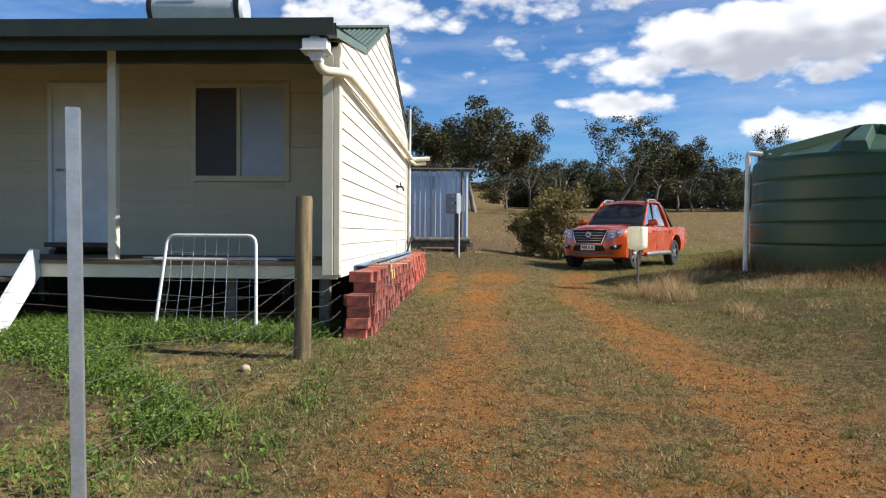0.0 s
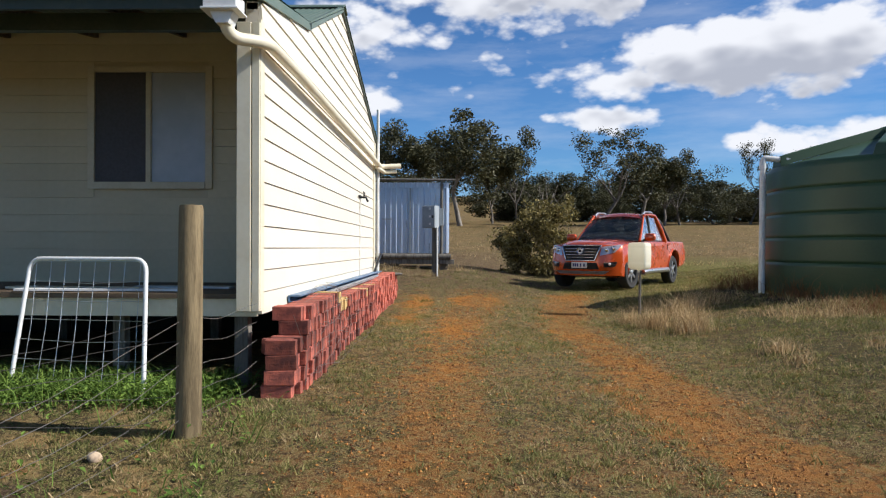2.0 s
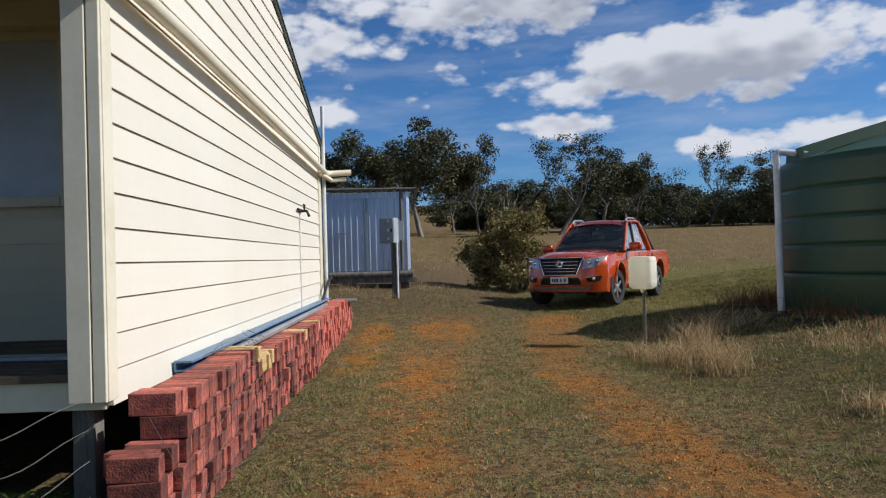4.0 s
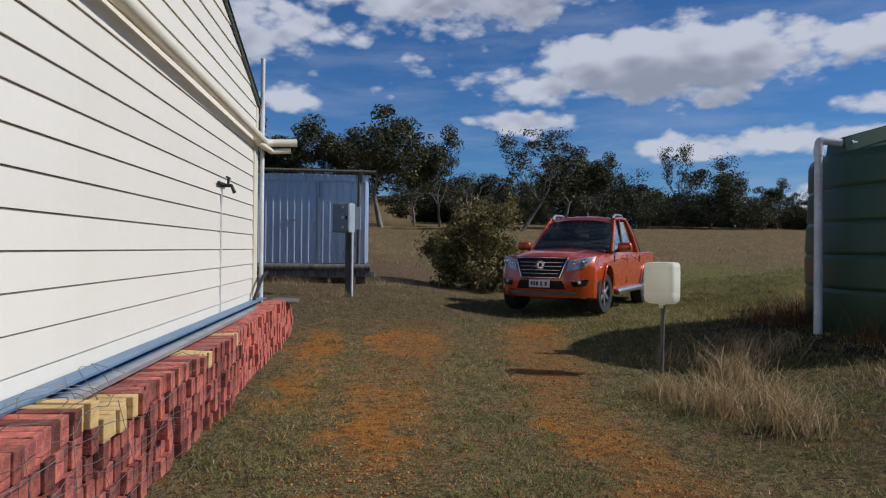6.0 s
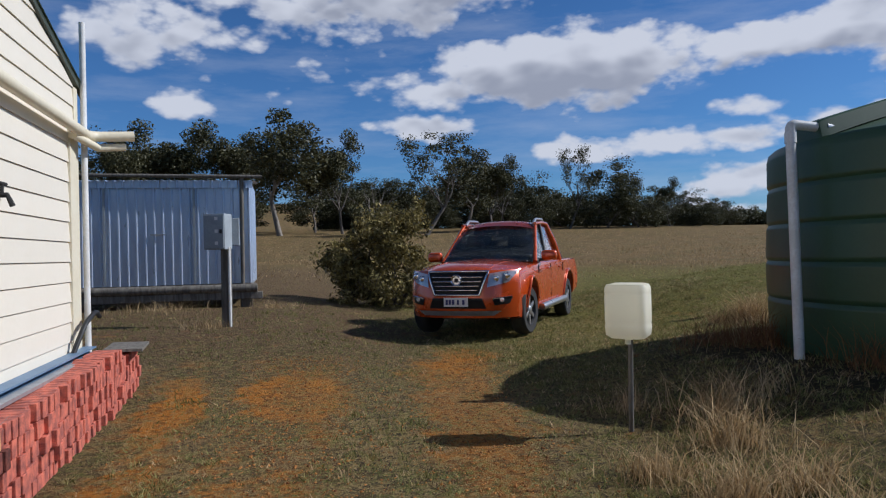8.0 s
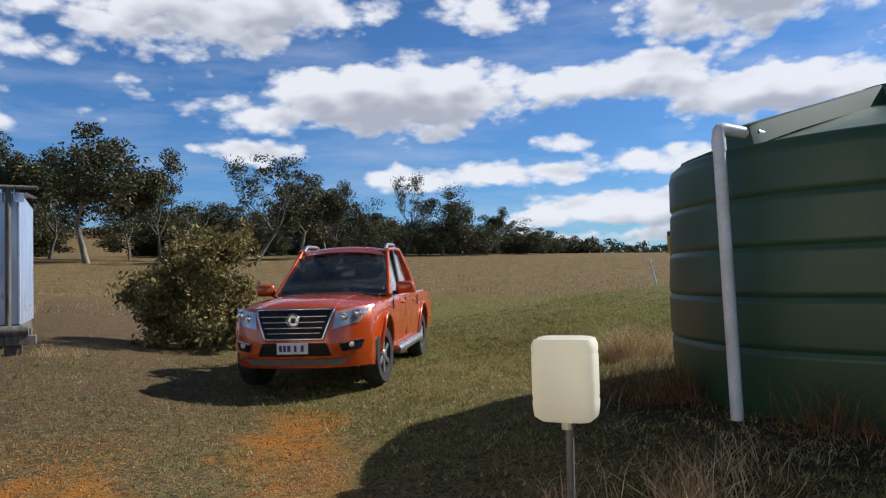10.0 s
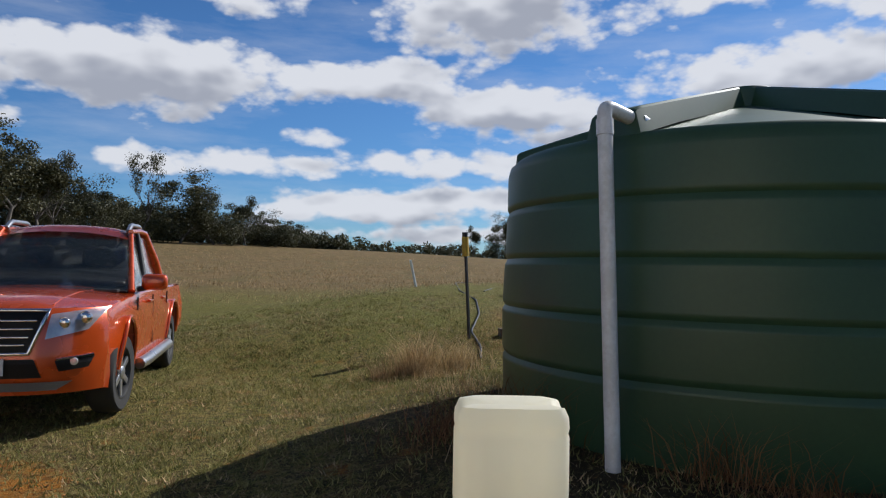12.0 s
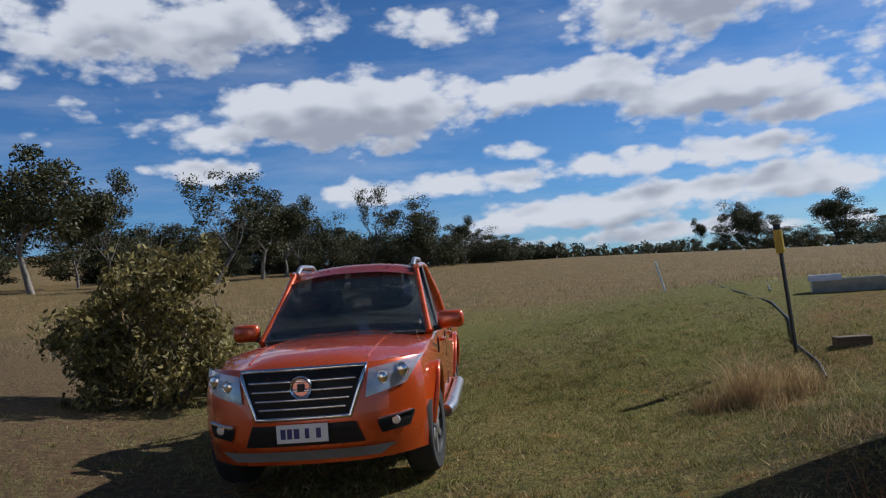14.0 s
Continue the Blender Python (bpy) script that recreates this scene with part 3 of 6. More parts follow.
def gable_span(z):
    """Where the gable wall lies between, at a height."""
    lo = Y0 if z <= 3.02 else np.interp(z, [3.02, 3.33, RIDGE[1]], [Y0, 8.77, RIDGE[0]])
    hi = Y1 if z <= 3.04 else np.interp(z, [3.04, RIDGE[1]], [Y1, RIDGE[0]])
    return float(lo), float(hi)


def board_mesh(lo0, hi0, lo1, hi1, height, lip=0.016):
    """A weatherboard: its foot stands proud of its head."""
    bm = bmesh.new()
    v = [bm.verts.new(c) for c in ((lo0, -lip, 0), (hi0, -lip, 0), (hi1, -0.003, height), (lo1, -0.003, height), (lo0, 0.02, 0), (hi0, 0.02, 0), (hi1, 0.02, height), (lo1, 0.02, height))]
    for f in ((0, 1, 2, 3), (7, 6, 5, 4), (0, 4, 5, 1), (1, 5, 6, 2), (2, 6, 7, 3), (3, 7, 4, 0)):
        bm.faces.new([v[k] for k in f])
    return bm


house = thing("house", pose(0, 0, 0), "cream weatherboard house on stumps with green steel roof and verandah", "house")

gable = part("gable_wall", boxed(WX - 0.12, WX - 0.022, Y0, Y1, Z0, 3.0), CREAM, house)
k = 0
while Z0 + k * BOARD < RIDGE[1] - 0.05:
    za, zb = Z0 + k * BOARD, min(Z0 + (k + 1) * BOARD - 0.004, RIDGE[1] - 0.01)
    (a0, b0), (a1, b1) = gable_span(za), gable_span(zb)
    part("weatherboard", board_mesh(a0, b0, a1, b1, zb - za), CREAM, gable, m=Matrix.Translation((WX, 0, za)) @ Matrix.Rotation(radians(90), 4, "Z"))
    k += 1
bm = bmesh.new()
prism(bm, [(Y0, 2.95), (Y1, 2.95), (Y1, 3.03), RIDGE, (8.77, 3.32), (Y0, 3.01)], WX - 0.11, WX - 0.024, "x")
part("gable_backing", bm, CREAM, house)

FY = 8.66                                      # front wall under the verandah
WIN = (-2.53, -1.36, 1.73, 2.88)
DOOR = (-4.44, -3.60, 0.80, 2.93)
# front wall boards take the cream with the verandah shade in its colour
front = part("front_wall", boxed(-9.0, DOOR[0], FY + 0.02, FY + 0.12, 0.6, 3.3), CREAM_SHADED, house)
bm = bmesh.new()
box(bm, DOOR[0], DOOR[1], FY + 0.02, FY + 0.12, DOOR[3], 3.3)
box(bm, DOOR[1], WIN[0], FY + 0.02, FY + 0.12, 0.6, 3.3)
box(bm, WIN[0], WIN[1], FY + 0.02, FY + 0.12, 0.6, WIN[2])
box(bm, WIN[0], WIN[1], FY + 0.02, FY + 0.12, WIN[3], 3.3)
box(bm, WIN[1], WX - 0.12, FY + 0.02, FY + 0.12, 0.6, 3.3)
part("front_wall_core", bm, CREAM_SHADED, house)
k = 0
while 0.73 + k * BOARD < 3.25:
    za = 0.73 + k * BOARD
    zb = za + BOARD - 0.004
    holes = [h for h in (DOOR, WIN) if zb > h[2] + 0.01 and za < h[3] - 0.01]
    cuts = [-9.0] + [c for h in sorted(holes) for c in h[:2]] + [WX - 0.125]
    for a, b in zip(cuts[::2], cuts[1::2]):
        part("weatherboard", board_mesh(a, b, a, b, zb - za, 0.012), CREAM_SHADED, front, m=Matrix.Translation((0, FY + 0.018, za)))
    k += 1
for x0, x1 in ((-9.12, -9.0),):
    part("side_wall", boxed(x0, x1, Y0, Y1, 0.6, 3.0), CREAM, house)
part("back_wall", boxed(-9.0, WX - 0.12, Y1 - 0.1, Y1, 0.6, 3.0), CREAM, house)

# corner boards
part("corner_board", boxed(WX - 0.165, WX - 0.055, Y0 - 0.075, Y0 - 0.045, 0.60, 2.83, 0.004), CREAM_TRIM, house)
part("corner_strip", boxed(WX - 0.048, WX + 0.012, Y0 - 0.070, Y0 - 0.047, 0.60, 2.83, 0.004), CREAM_TRIM, house)
part("corner_board", boxed(WX - 0.015, WX + 0.016, Y0 - 0.045, Y0 + 0.06, 0.60, 2.86, 0.004), CREAM_TRIM, house)
part("corner_board", boxed(WX - 0.015, WX + 0.03, Y1 - 0.20, Y1 - 0.02, 0.585, 2.62, 0.004), CREAM_TRIM, house)
part("corner_board", boxed(WX - 0.03, WX + 0.02, Y1 - 0.02, Y1 + 0.09, 0.585, 3.0, 0.004), CREAM_TRIM, house)

# deck of the verandah
deck = part("verandah_deck", boxed(-9.0, WX - 0.13, 7.10, FY, 0.60, 0.695), TIMBER, house)
for k in range(17):
    y = 7.02 + k * 0.098
    part("deck_board", boxed(-9.0, WX - 0.13, y, min(y + 0.09, FY - 0.005), 0.697, 0.735 + 0.003 * (k % 3)), TIMBER, deck)
part("deck_fascia", boxed(-9.0, WX - 0.02, 7.055, 7.09, 0.555, 0.694, 0.003), CREAM_TRIM, house, "cream painted fascia board, worn at the edge")
for x in np.arange(-8.6, -0.4, 1.75):
    for y in (7.35, 9.6, 11.9, 14.0):
        part("stump", boxed(x - 0.05, x + 0.05, y - 0.05, y + 0.05, gz(x, y) - 0.2, 0.6, 0.006), GREY_TIMBER, house)
part("stump", boxed(-0.60, -0.49, 7.15, 7.26, -0.25, 0.58, 0.006), GREY_TIMBER, house)
# near-black sheets, the upright one added, stand in for shade under the floor
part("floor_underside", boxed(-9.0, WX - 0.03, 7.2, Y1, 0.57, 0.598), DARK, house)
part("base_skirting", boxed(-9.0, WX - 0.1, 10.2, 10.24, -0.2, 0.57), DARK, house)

# door
door = part("door", boxed(DOOR[0] + 0.05, DOOR[1] - 0.05, FY + 0.03, FY + 0.07, DOOR[2] + 0.09, DOOR[3] - 0.05, 0.004), WHITE, house, "closed white flush door")
bm = bmesh.new()
box(bm, DOOR[0], DOOR[0] + 0.05, FY - 0.01, FY + 0.11, DOOR[2], DOOR[3])
box(bm, DOOR[1] - 0.05, DOOR[1], FY - 0.01, FY + 0.11, DOOR[2], DOOR[3])
box(bm, DOOR[0] + 0.05, DOOR[1] - 0.05, FY - 0.01, FY + 0.11, DOOR[3] - 0.05, DOOR[3])
part("door_frame", bm, WHITE, house)
part("door_sill", boxed(DOOR[0] - 0.03, DOOR[1] + 0.03, FY - 0.05, FY + 0.11, DOOR[2] + 0.03, DOOR[2] + 0.09, 0.004), TIMBER, house)
bm = bmesh.new()
tube(bm, [(0, 0, 0), (0, -0.05, 0), (0.10, -0.055, 0)], 0.011, 8)
lathe(bm, [(0.028, -0.004), (0.028, 0.004)], 16, "y")
part("door_handle", bm, GALV, door, "dark metal lever handle", m=Matrix.Translation((DOOR[0] + 0.12, FY + 0.026, 1.82)))

# window
FRAME = mat("beige_window_frame", (0.60, 0.53, 0.38), (0.52, 0.45, 0.31), 0.45, scale=4, fine=40, bump=0.04)
window = part("window_frame", bmesh.new(), FRAME, house, "aluminium sliding window with insect screen and pale blind")
bm = bmesh.new()
for a in ((WIN[0] - 0.05, WIN[0] + 0.02), (WIN[1] - 0.02, WIN[1] + 0.05)):
    box(bm, a[0], a[1], FY - 0.025, FY + 0.06, WIN[2] - 0.05, WIN[3] + 0.04, 0.003)
box(bm, WIN[0] + 0.02, WIN[1] - 0.02, FY - 0.025, FY + 0.06, WIN[3] - 0.02, WIN[3] + 0.04, 0.003)
box(bm, WIN[0] + 0.02, WIN[1] - 0.02, FY - 0.035, FY + 0.06, WIN[2] - 0.05, WIN[2] + 0.02, 0.003)
xm = (WIN[0] + WIN[1]) / 2 - 0.02
box(bm, xm - 0.025, xm + 0.025, FY - 0.012, FY + 0.05, WIN[2] + 0.02, WIN[3] - 0.02, 0.003)
bm.to_mesh(window.data)
bm.free()
GLASS = mat("window_glass", (0.05, 0.055, 0.06), (0.055, 0.06, 0.07), 0.04, scale=2, fine=5, bump=0.0, spec=0.6)
SCREEN = mat("insect_screen", (0.060, 0.055, 0.062), (0.075, 0.07, 0.08), 0.6, scale=40, fine=300, bump=0.2)
BLIND = mat("grey_blind", (0.46, 0.49, 0.55), (0.38, 0.41, 0.47), 0.35, scale=1.5, fine=8, bump=0.02, spec=0.7)
part("fly_screen", boxed(WIN[0] + 0.02, xm - 0.025, FY + 0.0, FY + 0.012, WIN[2] + 0.02, WIN[3] - 0.02), SCREEN, window, "dark insect screen")
part("pane", boxed(xm + 0.025, WIN[1] - 0.02, FY + 0.02, FY + 0.028, WIN[2] + 0.02, WIN[3] - 0.02), BLIND, window, "pane with drawn grey-blue blind")

# verandah posts and roof
for x in (-2.785, -5.6, -8.4):
    part("verandah_post", boxed(x - 0.045, x + 0.045, 7.08, 7.17, 0.74, 2.94, 0.005), CREAM_TRIM, house)
for x in np.arange(-8.8, -0.4, 0.9):
    bm = bmesh.new()
    prism(bm, [(6.75, 2.90), (FY, 3.21), (FY, 3.30), (6.75, 2.99)], x - 0.022, x + 0.022, "x")
    part("rafter", bm, TIMBER, house)
part("verandah_beam", boxed(-9.0, WX - 0.13, 7.09, 7.16, 2.80, 2.935), GUTTER, house)


def corrugated(bm, x0, x1, ya, za, yb, zb, pitch=0.076, depth=0.017, thick=0.004, ends=6):
    """A wavy roof sheet from an eave line to a ridge line."""
    n = int((x1 - x0) / pitch * ends)
    xs = np.linspace(x0, x1, n)
    rows = []
    for dz in (0, -thick):
        for y, z in ((ya, za), (yb, zb)):
            rows.append([bm.verts.new((x, y, z + dz + depth * 0.5 * math.sin(2 * math.pi * (x - x0) / pitch))) for x in xs])
    a, b, c, d = rows
    for j in range(n - 1):
        bm.faces.new((a[j], a[j + 1], b[j + 1], b[j]))
        bm.faces.new((c[j + 1], c[j], d[j], d[j + 1]))
        bm.faces.new((a[j + 1], a[j], c[j], c[j + 1]))
        bm.faces.new((b[j], b[j + 1], d[j + 1], d[j]))
    return bm


part("verandah_roof", corrugated(bmesh.new(), -9.2, WX + 0.02, 6.62, 3.055, 8.80, 3.40), ROOF_GREEN, house, soft=60)
part("front_roof", corrugated(bmesh.new(), -9.2, WX + 0.05, 8.66, 3.36, RIDGE[0], RIDGE[1] + 0.07), ROOF_GREEN, house, soft=60)
part("back_roof", corrugated(bmesh.new(), -9.2, WX + 0.05, RIDGE[0], RIDGE[1] + 0.07, Y1 + 0.3, 3.02), ROOF_GREEN, house, soft=60)
bm = bmesh.new()
prism(bm, [(RIDGE[0] - 0.18, RIDGE[1] + 0.03), (RIDGE[0], RIDGE[1] + 0.115), (RIDGE[0] + 0.18, RIDGE[1] + 0.04), (RIDGE[0] + 0.18, RIDGE[1] + 0.03), (RIDGE[0], RIDGE[1] + 0.1), (RIDGE[0] - 0.18, RIDGE[1] + 0.02)], -9.2, WX + 0.06, "x")
part("ridge_cap", bm, ROOF_GREEN, house)
for (ya, za), (yb, zb) in (((6.72, 3.0), (8.77, 3.35)), ((8.72, 3.35), (RIDGE[0], RIDGE[1] + 0.06)), ((RIDGE[0], RIDGE[1] + 0.06), (Y1 + 0.28, 3.0))):
    bm = bmesh.new()
    prism(bm, [(ya, za - 0.045), (yb, zb - 0.045), (yb, zb + 0.035), (ya, za + 0.035)], WX - 0.005, WX + 0.035, "x")
    part("barge_board", bm, GUTTER if ya > 10 else ROOF_GREEN, house)
bm = bmesh.new()
prism(bm, [(6.55, 2.93), (6.68, 2.93), (6.68, 3.08), (6.672, 3.08), (6.672, 2.94), (6.558, 2.94), (6.542, 3.09), (6.53, 3.09)], -9.2, WX + 0.035, "x")
part("gutter", bm, GUTTER, house, "dark green metal gutter")
part("gutter_fascia", boxed(-9.2, WX - 0.16, 6.685, 6.72, 2.83, 3.03), GUTTER, house)

part("eave_strip", boxed(-2.25, -0.72, 6.728, 6.76, 2.85, 2.885, 0.004), CREAM_TRIM, house, "thin cream strip under the gutter")

# rain head and downpipe along the gable
head = part("rain_head", boxed(-0.645, -0.405, 6.56, 6.76, 2.80, 2.90, 0.006), WHITE, house, "white plastic rain head")
part("rain_head_rim", boxed(-0.66, -0.39, 6.545, 6.775, 2.785, 2.80, 0.004), WHITE, head)
bm = bmesh.new()
prism(bm, [(-0.61, 2.785), (-0.44, 2.785), (-0.475, 2.70), (-0.565, 2.70)], 6.60, 6.74, "y")
part("rain_head_spout", bm, WHITE, head)
part("gutter_outlet", boxed(-0.575, -0.485, 6.58, 6.66, 2.84, 2.94), GALV, head)
part("leaf_guard", boxed(-0.63, -0.42, 6.575, 6.745, 2.90, 2.908), GALV, head)
bm = bmesh.new()
tube(bm, rounded([(-0.52, 6.68, 2.72), (-0.52, 6.72, 2.63), (-0.28, 6.95, 2.655), (-0.265, 8.0, 2.65), (-0.265, Y1 + 0.12, 2.575), (0.10, Y1 + 0.22, 2.60)], 0.12, 6), 0.047, 16)
tube(bm, [(-0.30, Y1 - 0.25, 2.53), (-0.20, Y1 + 0.16, 2.48), (0.02, Y1 + 0.24, 2.50)], 0.035, 12)
part("downpipe", bm, CREAM_TRIM, house, soft=50)
bm = bmesh.new()
tube(bm, [(WX + 0.06, Y1 + 0.13, 0.5), (WX + 0.06, Y1 + 0.13, 3.62)], 0.028, 12)
part("vent_pipe", bm, PVC, house, "tall white vent pipe", soft=50)

part("hose_bib", tube(bmesh.new(), rounded([(WX + 0.06, Y1 - 0.35, 0.66), (WX + 0.12, Y1 - 0.2, 0.90), (WX + 0.14, Y1 + 0.1, 0.99), (WX + 0.14, Y1 + 0.2, 0.93)], 0.08, 4), 0.022, 8), BLACK, house, "black hose at the corner")

# garden tap with its thin riser
bm = bmesh.new()
tube(bm, [(WX + 0.02, 12.45, 0.55), (WX + 0.02, 12.45, 1.86)], 0.008, 8)
part("tap_riser", bm, PVC, house)
bm = bmesh.new()
tube(bm, [(WX, 12.45, 1.87), (WX + 0.11, 12.45, 1.87), (WX + 0.14, 12.45, 1.80)], 0.018, 8)
tube(bm, [(WX + 0.08, 12.45, 1.87), (WX + 0.08, 12.45, 1.94)], 0.012, 8)
tube(bm, [(WX + 0.08, 12.38, 1.945), (WX + 0.08, 12.52, 1.945)], 0.011, 8)
tube(bm, [(WX + 0.035, 12.25, 1.88), (WX + 0.035, 12.62, 1.885)], 0.016, 8)
part("tap", bm, DARK, house, "dull dark metal garden tap")

# solar water heater on the roof
heater = thing("solar_water_heater", pose(-3.05, 10.12, 4.30), "grey cylindrical solar water heater on the roof", "water heater")
bm = lathe(bmesh.new(), [(0.0, -0.71), (0.2, -0.71), (0.25, -0.66), (0.26, -0.6), (0.26, 0.6), (0.25, 0.66), (0.2, 0.71), (0.0, 0.71)], 32, "x")
part("cylinder", bm, mat("pale_grey_enamel", (0.50, 0.52, 0.54), (0.42, 0.44, 0.46), 0.35, scale=3, fine=20, bump=0.03), heater, soft=40)
for x in (-0.67, 0.60):
    part("end_cap", lathe(bmesh.new(), [(0.267, x - 0.0), (0.272, x + 0.03), (0.267, x + 0.07)], 32, "x"), BLACK, heater, soft=40)
for x in (-0.4, 0.4):
    part("cradle", boxed(x - 0.03, x + 0.03, -0.15, 0.15, -0.42, -0.22), GALV, heater)
part("maker_mark", boxed(-0.42, 0.10, -0.275, -0.262, 0.10, 0.13), GUTTER, heater)

# steps up to the verandah
steps = thing("verandah_steps", pose(0, 0, 0), "white painted timber steps up to the verandah", "steps")
for x in (-3.56, -4.60):
    bm = bmesh.new()
    prism(bm, [(7.04, 0.84), (7.04, 0.56), (6.42, gz(x, 6.4) - 0.02), (6.2, gz(x, 6.2) - 0.02), (6.2, 0.08), (6.25, 0.14), (6.94, 0.85)], x - 0.022, x + 0.022, "x")
    part("stringer", bm, WHITE, steps)
for k in range(3):
    part("tread", boxed(-4.578, -3.582, 6.32 + 0.21 * k, 6.54 + 0.21 * k, 0.16 + 0.18 * k, 0.195 + 0.18 * k), TIMBER, steps)

# ---- fence ----
fence = thing("wire_fence", pose(0, 0, 0), "loose wire fence strung on a round treated pine post", "fence")
bm = bmesh.new()
lathe(bm, [(0.078, -0.45), (0.075, 0.5), (0.071, 1.42), (0.066, 1.45), (0.0, 1.455)], 20)
post = part("fence_post", bm, POST_WOOD, fence, "round weathered pine post", m=pose(-0.462, 5.85, -0.10, 0, 0.6, 0), soft=40)
picket = thing("steel_post", pose(-0.635, 2.70, gz(-0.635, 2.70), 0, -0.6, 20), "galvanised steel angle post standing in weedy ground", "post")
bm = bmesh.new()
box(bm, -0.025, 0.025, -0.025, -0.020, -0.3, 1.80)
box(bm, 0.020, 0.025, -0.020, 0.025, -0.3, 1.80)
part("angle", bm, GALV, picket)


def wire(bm, a, b, sag, r=0.0018, n=10, wob=0.0):
    a, b = Vector(a), Vector(b)
    pts = []
    for k in range(n + 1):
        t = k / n
        p = a.lerp(b, t)
        p.z -= sag * 4 * t * (1 - t) + wob * math.sin(9 * t + a.z * 7)
        pts.append(p)
    tube(bm, pts, r, 5)


for z0, z1, sg in ((0.10, 0.12, 0.03), (0.24, 0.27, 0.05), (0.36, 0.42, 0.09), (0.52, 0.56, 0.10), (0.64, 0.70, 0.14)):
    bm = bmesh.new()
    wire(bm, (-0.63, 2.74, z0 - 0.12), (-0.49, 5.77, z1 - 0.05), sg, wob=0.02)
    wire(bm, (-0.45, 5.93, z1 - 0.05), (-0.27, 6.62, z1), 0.03, wob=0.01)
    wire(bm, (-0.53, 5.85, z1 - 0.05), (-2.9, 5.2, z0 - 0.05), sg, wob=0.03)
    part("fence_wire", bm, WIRE, fence)
gate = thing("gate_panel", Matrix.Translation((-1.70, 6.83, gz(-1.7, 6.83) - 0.02)) @ Matrix.Rotation(radians(-8), 4, "Z") @ Matrix.Rotation(radians(-8), 4, "X"), "white tubular steel gate with wire mesh leaning by the verandah", "gate")
bm = bmesh.new()
tube(bm, rounded([(-0.56, 0, -0.02), (-0.49, 0, 1.02), (0.49, 0, 1.02), (0.56, 0, -0.02)], 0.10, 6), 0.017, 10)
part("gate_frame", bm, WHITE, gate, soft=50)
for k in range(8):
    x = -0.44 + k * 0.126
    bm = bmesh.new()
    tube(bm, [(x * 1.08, 0.004, 0.02), (x + 0.01 * math.sin(k * 3), 0.012, 0.5), (x, 0.004, 1.04)], 0.0024, 5)
    part("mesh_wire", bm, GALV, gate)
for k in range(7):
    z = 0.10 + k * 0.15
    bm = bmesh.new()
    tube(bm, [(-0.55 + 0.06 * z, 0, z), (0, 0.01 * math.sin(k * 5), z - 0.01 * (k % 3)), (0.55 - 0.06 * z, 0, z)], 0.0024, 5)
    part("mesh_wire", bm, GALV, gate)
for x0, x1, y0, tint in ((-2.35, -1.05, 7.20, WHITE), (-2.6, -1.5, 7.42, CREAM_TRIM), (-1.6, -0.75, 7.60, GALV)):
    plank = thing("loose_board", pose((x0 + x1) / 2, y0, 0.742, 0, 0, 3 if tint is WHITE else -4), "thin pale offcut board lying on the verandah deck", "board", "boards on the deck")
    part("board_body", boxed(-(x1 - x0) / 2, (x1 - x0) / 2, -0.07, 0.07, 0, 0.02, 0.003), tint, plank)

# ---- water tank ----
TX, TY, TR, TB, TT = 8.32, 13.18, 1.965, 0.40, 2.45
tank = thing("water_tank", pose(TX, TY, TB), "large round dark green plastic rainwater tank on bare ground", "water tank")
H = TT - TB
prof = [(0.0, -0.15), (TR - 0.02, -0.15), (TR, 0.0)]
for z in (0.48, 0.87, 1.25, 1.64):
    prof += [(TR, z - 0.055), (TR, z - 0.045), (TR - 0.006, z - 0.03), (TR - 0.020, z), (TR - 0.006, z + 0.02), (TR, z + 0.04), (TR, z + 0.05)]
prof += [(TR, H - 0.11), (TR, H - 0.10), (TR - 0.015, H - 0.04), (TR - 0.06, H), (TR - 0.065, H + 0.003)]
prof += [(TR - 0.16, H + 0.015), (TR - 0.17, H + 0.017), (0.31, H + 0.46), (0.30, H + 0.60), (0.27, H + 0.63), (0.0, H + 0.63)]
prof = [(r + 0.035 * math.exp(-((z - 0.75) / 0.6) ** 2) if 0 <= z < H - 0.1 and r > 1 else r, z) for r, z in prof]
part("tank_shell", lathe(bmesh.new(), prof, 96), TANK_GREEN, tank, soft=35)
for j in range(6):
    bm = bmesh.new()
    rows = []
    for r, base, top in ((0.26, H + 0.44, H + 0.625), (0.8, H + 0.31, H + 0.475), (1.4, H + 0.145, H + 0.31), (1.80, H + 0.02, H + 0.195), (1.885, H - 0.02, H + 0.165), (1.90, H - 0.03, H + 0.15), (1.912, H - 0.05, H + 0.0)):
        w, e = 0.085 + 0.045 * r, 0.045
        rows.append([bm.verts.new((r, q, z)) for q, z in ((-w - e, base), (-w, top - 0.015), (-w + 0.02, top), (w - 0.02, top), (w, top - 0.015), (w + e, base))])
    for r0, r1 in zip(rows, rows[1:]):
        for q in range(5):
            bm.faces.new((r0[q], r0[q + 1], r1[q + 1], r1[q]))
    bm.faces.new(rows[-1])
    part("roof_rib", bm, TANK_GREEN, tank, m=Matrix.Rotation(radians(175 + 60 * j), 4, "Z"), soft=30)
part("hatch", lathe(bmesh.new(), [(0.33, H + 0.0), (0.33, H + 0.34), (0.31, H + 0.355), (0.29, H + 0.355)], 40), TANK_GREEN, tank, m=Matrix.Translation((0.17, -1.50, -0.01)), soft=40)
part("hatch_lid", lathe(bmesh.new(), [(0.28, H + 0.345), (0.28, H + 0.39), (0.24, H + 0.41), (0.20, H + 0.40), (0.16, H + 0.43), (0.0, H + 0.435)], 40), BLACK, tank, "black strainer lid", m=Matrix.Translation((0.17, -1.50, -0.01)), soft=40)
